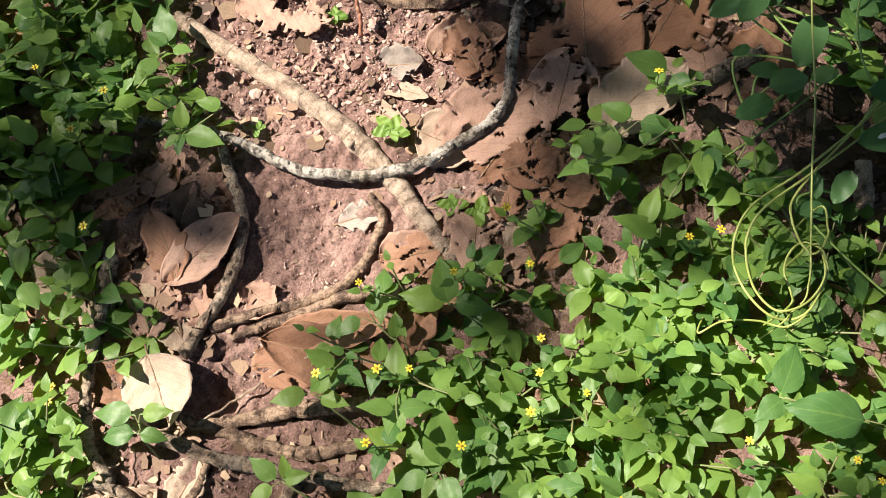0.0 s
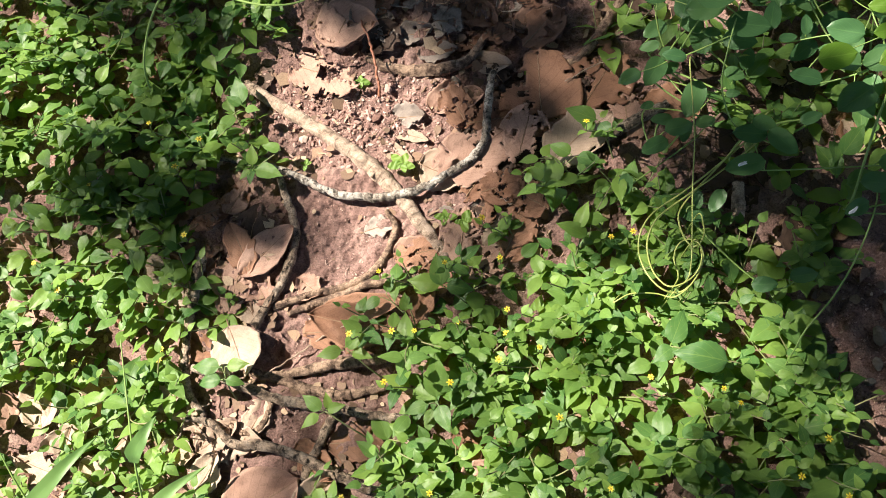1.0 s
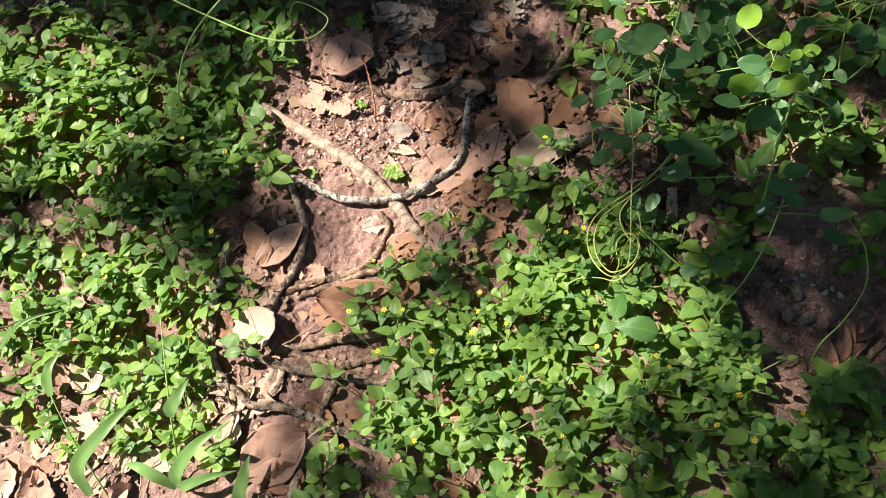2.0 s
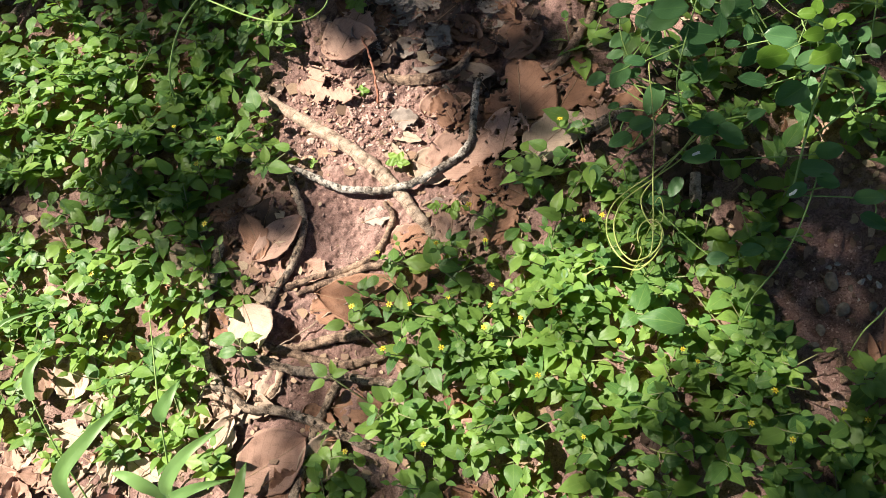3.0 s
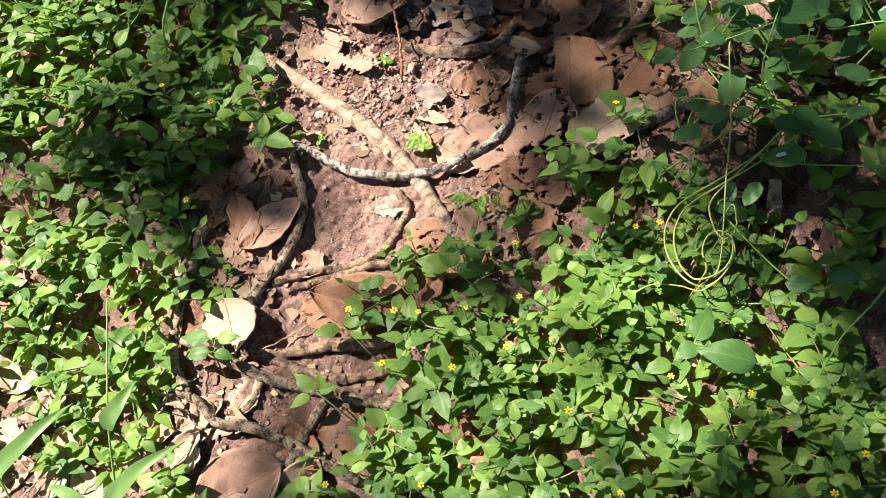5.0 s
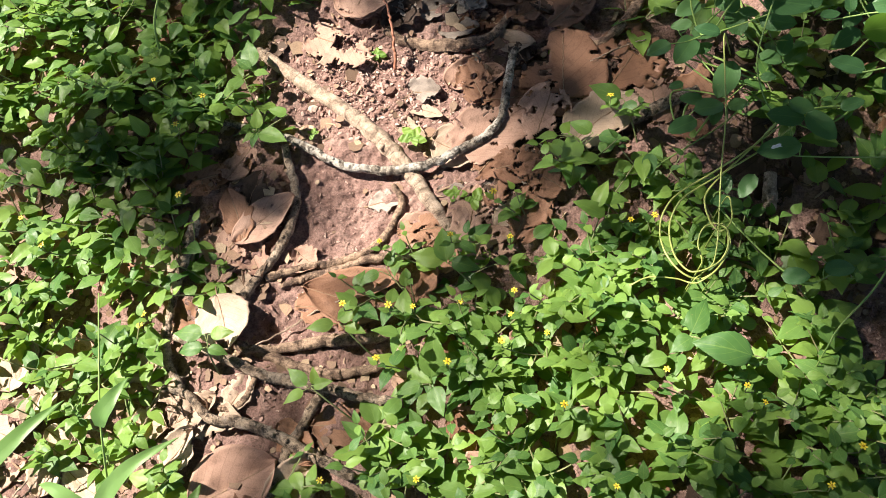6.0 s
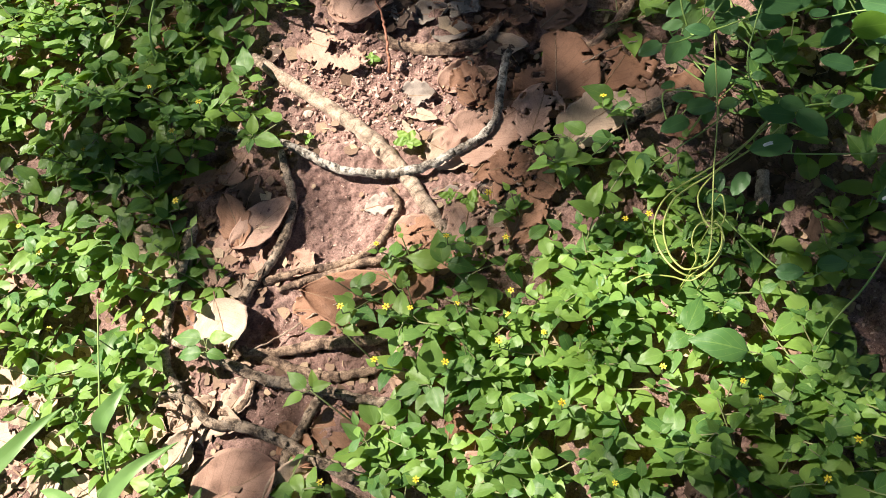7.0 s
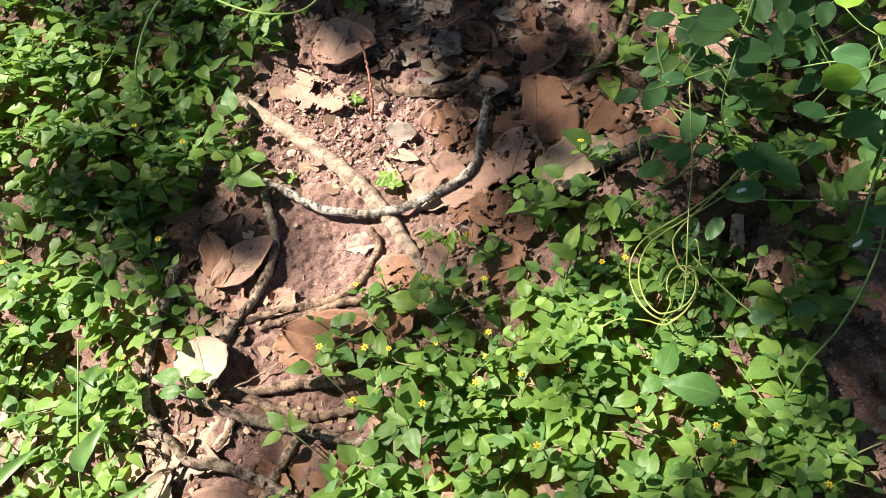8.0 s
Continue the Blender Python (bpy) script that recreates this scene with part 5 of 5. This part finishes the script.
def seedling(x, y, leaves, size, seed):
    thing = tagged(new("seedling"), "tiny light green seedling on bare soil", "seedling", "seedlings")
    thing.location = (x, y, gh(x, y))
    r = random.Random(seed)
    part("stem", tube("stem", [(0, 0, -0.002), (0.001, 0, 0.006), (0.001, 0.001, 0.013 * size)], [0.0006, 0.0005], STEM, 5), thing)
    for i in range(leaves):
        a = 6.283 * i / leaves + r.uniform(-0.4, 0.4)
        part("leaf", r.choice(SEED_LEAVES), thing, m=basis((0.001, 0.001, 0.012 * size), (math.cos(a), math.sin(a), r.uniform(0, 0.3)), (0.05, -0.1, 1), size * r.uniform(0.8, 1.25)))


seedling(0.002, 0.037, 5, 1.2, 1)
seedling(-0.123, 0.036, 4, 0.6, 2)
seedling(-0.062, 0.150, 4, 0.8, 3)
seedling(-0.078, 0.285, 5, 1.3, 4)
seedling(0.06, -0.03, 4, 0.9, 5)
seedling(0.082, -0.035, 4, 0.9, 6)
seedling(-0.196, -0.14, 5, 0.6, 7)
seedling(0.155, 0.168, 3, 0.8, 8)


# ---------------------------------------------------------------- stones and marks
def stone(x, y, size, seed, label="small grey stone on dark soil", mat=STONE):
    """A rough angular pebble, partly sunk in."""
    bm = bmesh.new()
    bmesh.ops.create_icosphere(bm, subdivisions=2, radius=1)
    r = random.Random(seed)
    cuts = [(Vector((r.uniform(-1, 1), r.uniform(-1, 1), r.uniform(-0.4, 1))).normalized(), r.uniform(0.55, 0.85)) for _ in range(7)]
    for v in bm.verts:
        for n, d in cuts:
            over = v.co.dot(n) - d
            if over > 0:
                v.co -= n * over
        v.co = Vector((v.co.x * size * 1.25, v.co.y * size * 0.85, v.co.z * size * 0.6))
    me = bpy.data.meshes.new("stone")
    bm.to_mesh(me)
    bm.free()
    me.materials.append(mat)
    ob = tagged(new("stone", me), label, "stone", "stones")
    ob.matrix_basis = pose(x, y, gh(x, y) + size * 0.25, r.uniform(-12, 12), r.uniform(-12, 12), r.uniform(0, 360))


for k, (sx, sy, ss) in enumerate([(0.560, -0.150, 0.011), (0.586, -0.155, 0.010), (0.555, -0.185, 0.008), (0.60, -0.128, 0.006), (0.622, -0.152, 0.007), (0.64, -0.162, 0.005), (0.575, -0.118, 0.012), (0.545, -0.205, 0.006), (0.612, -0.19, 0.004), (0.66, -0.15, 0.006)]):
    stone(sx, sy, ss, 40 + k)
stone(0.046, 0.135, 0.007, 60, "small dark round stone beside a stick")
stone(0.062, 0.155, 0.006, 61, "small dark round stone beside a stick")


for k, (sx, sy, ss) in enumerate([(0.612, -0.118, 0.005), (0.622, -0.112, 0.004), (0.632, -0.122, 0.0045), (0.606, -0.142, 0.003), (0.596, -0.108, 0.0035), (0.583, -0.095, 0.004), (0.572, -0.10, 0.0045), (0.628, -0.16, 0.003), (0.59, -0.17, 0.0025), (0.565, -0.21, 0.003)]):
    stone(sx, sy, ss, 90 + k, "tiny pale stone on dark soil", PALE_STONE)


def dry_frond(line, leaflets):
    """A withered compound leaf: a bare midrib and narrow, folded leaflets; each leaflet is its foot, its way and its length."""
    x, y = line[0]
    thing = tagged(new("dry_frond"), "withered brown compound leaf with narrow folded leaflets on dark soil", "dead leaf")
    thing.location = (x, y, gh(x, y) + 0.006)
    rib = spline([(a - x, b - y, gh(a, b) - gh(x, y) + 0.004) for a, b in line], 16)
    part("midrib", tube("midrib", rib, [0.0016, 0.0013, 0.0007], ROOT_BROWN, 6, 0.05, 3), thing)
    for k, (foot, turn, length) in enumerate(leaflets):
        r = random.Random(k)
        fold, curl = r.uniform(0.3, 0.7), r.uniform(0.02, 0.10)
        verts, faces, uvs = blade_grid(length, lambda u, v: length * 0.11 * (0.06 + ovate(u, 0.4, 0.8)), 12, 4, lambda u, v: fold * abs(v) * length * 0.10 * ovate(u, 0.4, 0.8) + curl * length * math.sin(4 * u + k))
        p = Vector(rib[int(foot * 15)])
        part("leaflet", mesh_of("leaflet", verts, faces, DEAD["brown" if k % 3 else "shaded_rot"], uvs), thing, m=pose(p.x, p.y, p.z - 0.001, r.uniform(-6, 6), r.uniform(-14, 14), turn - 90))


dry_frond([(0.675, -0.168), (0.644, -0.205), (0.625, -0.227), (0.610, -0.255)],
          [(0.1, 195, 0.045), (0.25, 200, 0.05), (0.4, 75, 0.055), (0.5, 205, 0.05), (0.55, 82, 0.058), (0.7, 88, 0.06), (0.75, 215, 0.045), (0.9, 98, 0.055), (0.95, 230, 0.04), (0.3, 60, 0.05)])
root("fallen_stick", [(0.572, -0.196), (0.574, -0.22), (0.577, -0.25)], [0.0042, 0.005, 0.0045], ROOT_BROWN, "short dark stick half sunk in shaded soil", "stick", seed=38, lift=0.004)
root("dry_twig", [(0.545, -0.225), (0.56, -0.219), (0.58, -0.213)], [0.0009, 0.0012, 0.0008], ROOT_BROWN, "short thin twig leaning over a stick", "twig", seed=39, lift=0.010, lumps=0.05, sides=6)


def chalk_mark(x, y, z, length, turn, seed):
    """A small dried white dropping on a leaf."""
    r = random.Random(seed)
    n, verts = 11, []
    for i in range(n):
        a = 6.283 * i / n
        d = r.uniform(0.6, 1.15)
        verts.append((length * d * math.cos(a), 0.42 * length * d * math.sin(a), 0))
    verts += [(0.6 * a, 0.6 * b, 0.0006) for a, b, _ in verts] + [(0, 0, 0.0008)]
    faces = [(i, (i + 1) % n, n + (i + 1) % n, n + i) for i in range(n)] + [(n + i, n + (i + 1) % n, 2 * n) for i in range(n)]
    ob = tagged(new("dropping", mesh_of("dropping", verts, faces, CHALK)), "small dried white dropping on a green leaf", "dropping")
    ob.matrix_basis = pose(x, y, z, 8, -6, turn)


chalk_mark(0.397, 0.019, 0.0745, 0.006, 15, 1)
chalk_mark(0.512, -0.030, 0.0655, 0.006, 40, 2)
root("fallen_stick", [(0.404, -0.02), (0.405, 0.0), (0.405, 0.02)], [0.007, 0.0075, 0.007], ROOT_PALE, "short tan stick end under climber leaves", "stick", seed=33, lift=0.012)
root("dry_twig", [(0.60, -0.25), (0.64, -0.225), (0.68, -0.19)], [0.0012, 0.0015, 0.001], ROOT_BROWN, "thin dark twig with curled leaves in the hollow", "twig", seed=34, lift=0.006, lumps=0.05, sides=6)
root("dry_twig", [(0.20, 0.145), (0.235, 0.165), (0.262, 0.178)], [0.0008, 0.001, 0.0007], ROOT_PALE, "thin pale grass stem on the leaf mat", "twig", seed=35, lift=0.02, lumps=0.05, sides=6)
root("dry_twig", [(0.045, 0.16), (0.06, 0.168), (0.085, 0.175)], [0.0018, 0.002, 0.0015], TWIG_RED, "short reddish twig beside a stick", "twig", seed=36, lift=0.006, lumps=0.08, sides=6)
root("dry_twig", [(-0.045, 0.075), (-0.025, 0.088), (-0.008, 0.103)], [0.0012, 0.0014, 0.001], ROOT_BROWN, "short brown twig on crumbly soil", "twig", seed=37, lift=0.004, lumps=0.08, sides=6)

for k, (tx, ty, ta, tl) in enumerate([(-0.37, -0.40, 70, 0.09), (-0.355, -0.395, 80, 0.08), (-0.385, -0.41, 60, 0.08), (-0.345, -0.37, 65, 0.05), (-0.30, -0.385, 50, 0.06), (-0.33, -0.42, 100, 0.07), (-0.22, -0.30, 140, 0.05), (-0.235, -0.275, 20, 0.05), (-0.245, -0.30, 75, 0.06)]):
    ca, sa = tl / 2 * math.cos(radians(ta)), tl / 2 * math.sin(radians(ta))
    root("dry_twig", [(tx - ca, ty - sa), (tx + 0.003, ty), (tx + ca, ty + sa)], [0.0009, 0.0012, 0.0007], ROOT_PALE, "thin dry straw-coloured stem on litter", "twig", seed=80 + k, lift=0.010, lumps=0.05, sides=6, group="dry stems")

# ---------------------------------------------------------------- unseen trees added to shade the ground and dim the sky
# places that the added crown leaves open to the sun; HALF are nearly open
GAPS = [(-0.44, 0.085, 0.075, 0.055, 0), (-0.58, -0.35, 0.44, 0.28, 0), (-0.28, -0.15, 0.06, 0.04, 0), (-0.115, -0.192, 0.075, 0.040, 10), (-0.78, 0.10, 0.17, 0.15, 0), (0.375, -0.172, 0.125, 0.058, -25), (0.625, 0.115, 0.06, 0.05, 0), (0.36, 0.29, 0.06, 0.035, 0), (-0.13, -0.385, 0.06, 0.03, 0), (-0.022, -0.042, 0.082, 0.085, 0), (-0.05, 0.085, 0.135, 0.085, -12)]
HALF = [(0.18, -0.36, 0.16, 0.12, 0), (0.22, 0.075, 0.05, 0.035, 0)]


def in_gap(x, y, grow, gaps=GAPS):
    for cx, cy, rx, ry, turn in gaps:
        a = math.radians(turn)
        dx, dy = x - cx, y - cy
        u, v = dx * math.cos(a) + dy * math.sin(a), dy * math.cos(a) - dx * math.sin(a)
        if (u / (rx + grow)) ** 2 + (v / (ry + grow)) ** 2 < 1:
            return True
    return False


def crown_leaf(r, out, p, size):
    """Adds one leaf of the crown, five cross ribs long."""
    verts, faces, uvs = out
    way = Vector((r.uniform(-1, 1), r.uniform(-1, 1), r.uniform(-0.6, 0.3)))
    m = basis(p - way.normalized() * size / 2, way, Vector((r.uniform(-0.7, 0.7), r.uniform(-0.7, 0.7), 1)))
    k = len(verts)
    for v, w, h in ((0, 0.02, 0), (0.25, 0.22, 0.03), (0.55, 0.26, 0.03), (0.82, 0.15, -0.02), (1, 0.01, -0.08)):
        for side in (-1, 0, 1):
            verts.append(tuple(m @ Vector((side * w * size, v * size, (h + 0.05 * abs(side)) * size))))
            uvs.append((0.5 + 0.5 * side, v))
    faces.extend((k + 3 * i + j, k + 3 * i + j + 1, k + 3 * i + j + 4, k + 3 * i + j + 3) for i in range(4) for j in range(2))


def openness(x, y):
    """How thin the added crown is along the sun's way to a place on the ground, set patch by patch for the wanted
    light.
    """
    if in_gap(x, y, 0.03, HALF):
        return 0.9
    if dip(x, y, 0.61, -0.13, 0.10, 0.12) > 0.4:
        return 0.38
    if dip(x, y, -0.205, -0.055, 0.075, 0.08) > 0.5:
        return 0.42
    if dip(x, y, -0.27, 0.09, 0.14, 0.12) > 0.5:
        return 0.76
    if x < -0.35 and -0.09 < y < 0.03:
        return 0.72
    if x < -0.38 and 0.04 <= y < 0.2:
        return 0.94
    if x < -0.12 and -0.13 < y < 0.6:
        return 0.35 if y > 0.29 - 0.1 * (x + 0.3) else 0.91 if y > 0.12 else 0.86
    if dip(x, y, 0.17, 0.10, 0.13, 0.12) > 0.55:
        return 0.64
    if dip(x, y, 0.12, -0.10, 0.13, 0.07) > 0.45:
        return 0.76
    if dip(x, y, -0.06, -0.32, 0.12, 0.1) > 0.45:
        return 0.58
    if x > 0.3 and y < -0.27:
        return 0.66
    if 0.42 < x < 0.6 and y < 0.0:
        return 0.56
    if 0.0 < x < 0.45 and -0.5 < y < -0.02:
        return 0.84
    if dip(x, y, 0.04, 0.26, 0.24, 0.11) > 0.45:
        return 0.63
    if dip(x, y, 0.40, 0.27, 0.12, 0.09) > 0.45:
        return 0.88
    if x > 0.25 and y > 0.02:
        return 0.75
    if -0.15 < x < 0.42 and -0.5 < y < 0.12:
        return 0.78
    return 0.7 if dip(x, y, 0.48, -0.34, 0.22, 0.12) > 0.4 else 0.0


def tree(place, ends, seed, shading):
    """A tree out of view, added to shape the light: trunk, limbs towards the ends, and a loose crown round the limbs
    with gaps.
    """
    thing = tagged(new("tree"), "unseen broad-leaved tree added to shade ground and block sky", "tree", "shade trees")
    x, y = place
    thing.location = (x, y, gh(x, y))
    base = Vector(thing.location)
    r = random.Random(seed)
    trunk = spline([(0, 0, -0.1), (0.06, 0.02, 0.9), (0.02, -0.05, 1.9), (0.12, 0.0, 3.0), (0.2, -0.1, 4.6)], 30)
    part("trunk", tube("trunk", trunk, [0.2, 0.14, 0.12, 0.1, 0.05], TRUNK_BARK, 14, 0.06, seed), thing)
    out = ([], [], [])
    for i, end in enumerate(ends):
        k = Vector(trunk[14 + i % 12])
        end = Vector(end) - base
        mid = (k + end) / 2 + Vector((0, 0, 0.25))
        line = spline([tuple(k), tuple(mid), tuple(end)], 16)
        part("limb", tube("limb", line, [0.05, 0.03, 0.010], TRUNK_BARK, 8, 0.08, i), thing)
        n = 0
        while n < 1400:
            p = Vector(line[r.randrange(5, 16)]) + Vector((r.gauss(0, 0.55), r.gauss(0, 0.55), r.gauss(0.15, 0.35)))
            n += 1
            w = p + base
            q = w - TO_SUN * (w.z / TO_SUN.z)
            if w.z < 2.3 or abs(q.x) < 1.3 and abs(q.y) < 1.0:
                continue
            crown_leaf(r, out, p, r.uniform(0.30, 0.50))
    n = 0
    # leaves hung on the sun's way to each place to lay out its shade
    while shading and n < 5600:
        qx, qy = r.uniform(-1.5, 1.4), r.uniform(-1.2, 1.2)
        if (qx / 1.4) ** 2 + (qy / 1.1) ** 2 > r.uniform(0.75, 1.15) or in_gap(qx, qy, 0.035):
            continue
        n += 1
        thin = openness(qx + r.gauss(0, 0.018), qy + r.gauss(0, 0.018))
        for _ in range(4 if thin else 1):
            if r.random() < thin:
                continue
            p = Vector((qx, qy, 0)) + TO_SUN * (r.uniform(5.0, 7.0) if thin else r.uniform(3.0, 4.6)) + Vector((r.uniform(-0.06, 0.06), r.uniform(-0.06, 0.06), 0)) * (1 if thin else 0)
            crown_leaf(r, out, p - base, r.uniform(0.05, 0.075) if thin else r.uniform(0.09, 0.15))
    verts, faces, uvs = out
    part("crown", mesh_of("crown", verts, faces, CANOPY, uvs), thing)


tree((-3.2, 2.0), [(-1.37, 0.95, 2.9), (-1.92, 1.45, 2.9), (-2.52, 1.65, 2.9), (-3.1, 1.4, 2.9), (-1.3, 1.6, 3.0), (-3.9, 1.6, 3.6), (-3.6, 2.9, 3.7), (-2.6, 3.0, 3.6), (-1.6, 2.6, 3.8)], 21, True)
# four more unseen trees, added only to cut the sky's fill light
tree((2.6, -2.3), [(1.2, -1.0, 3.4), (0.4, -1.6, 3.2), (1.6, 0.2, 3.5), (0.2, -0.4, 3.9), (1.0, 0.6, 4.2), (2.6, -0.6, 3.4), (3.6, -1.6, 3.3), (2.2, -3.6, 3.4), (0.9, -3.0, 3.3), (-0.6, -1.9, 3.7), (-1.4, -1.2, 4.2)], 22, False)
tree((2.2, 3.2), [(1.2, 1.6, 3.4), (0.4, 2.0, 3.2), (1.8, 1.2, 3.6), (0.3, 1.0, 4.2), (2.8, 2.0, 3.5), (1.0, 3.6, 3.4), (3.2, 3.4, 3.4), (-0.4, 1.9, 4.0)], 23, False)
tree((-2.7, -2.5), [(-1.5, -1.2, 3.4), (-0.7, -1.9, 3.3), (-2.2, -1.0, 3.4), (-3.4, -1.6, 3.5), (-1.6, -3.2, 3.4), (-3.2, -3.4, 3.3), (-2.6, 0.2, 3.6)], 24, False)
tree((0.3, 3.9), [(-0.4, 2.4, 3.2), (0.5, 2.6, 3.0), (-1.2, 3.0, 3.4), (1.4, 3.0, 3.3), (0.2, 4.8, 3.4), (-0.2, 1.3, 3.8)], 25, False)
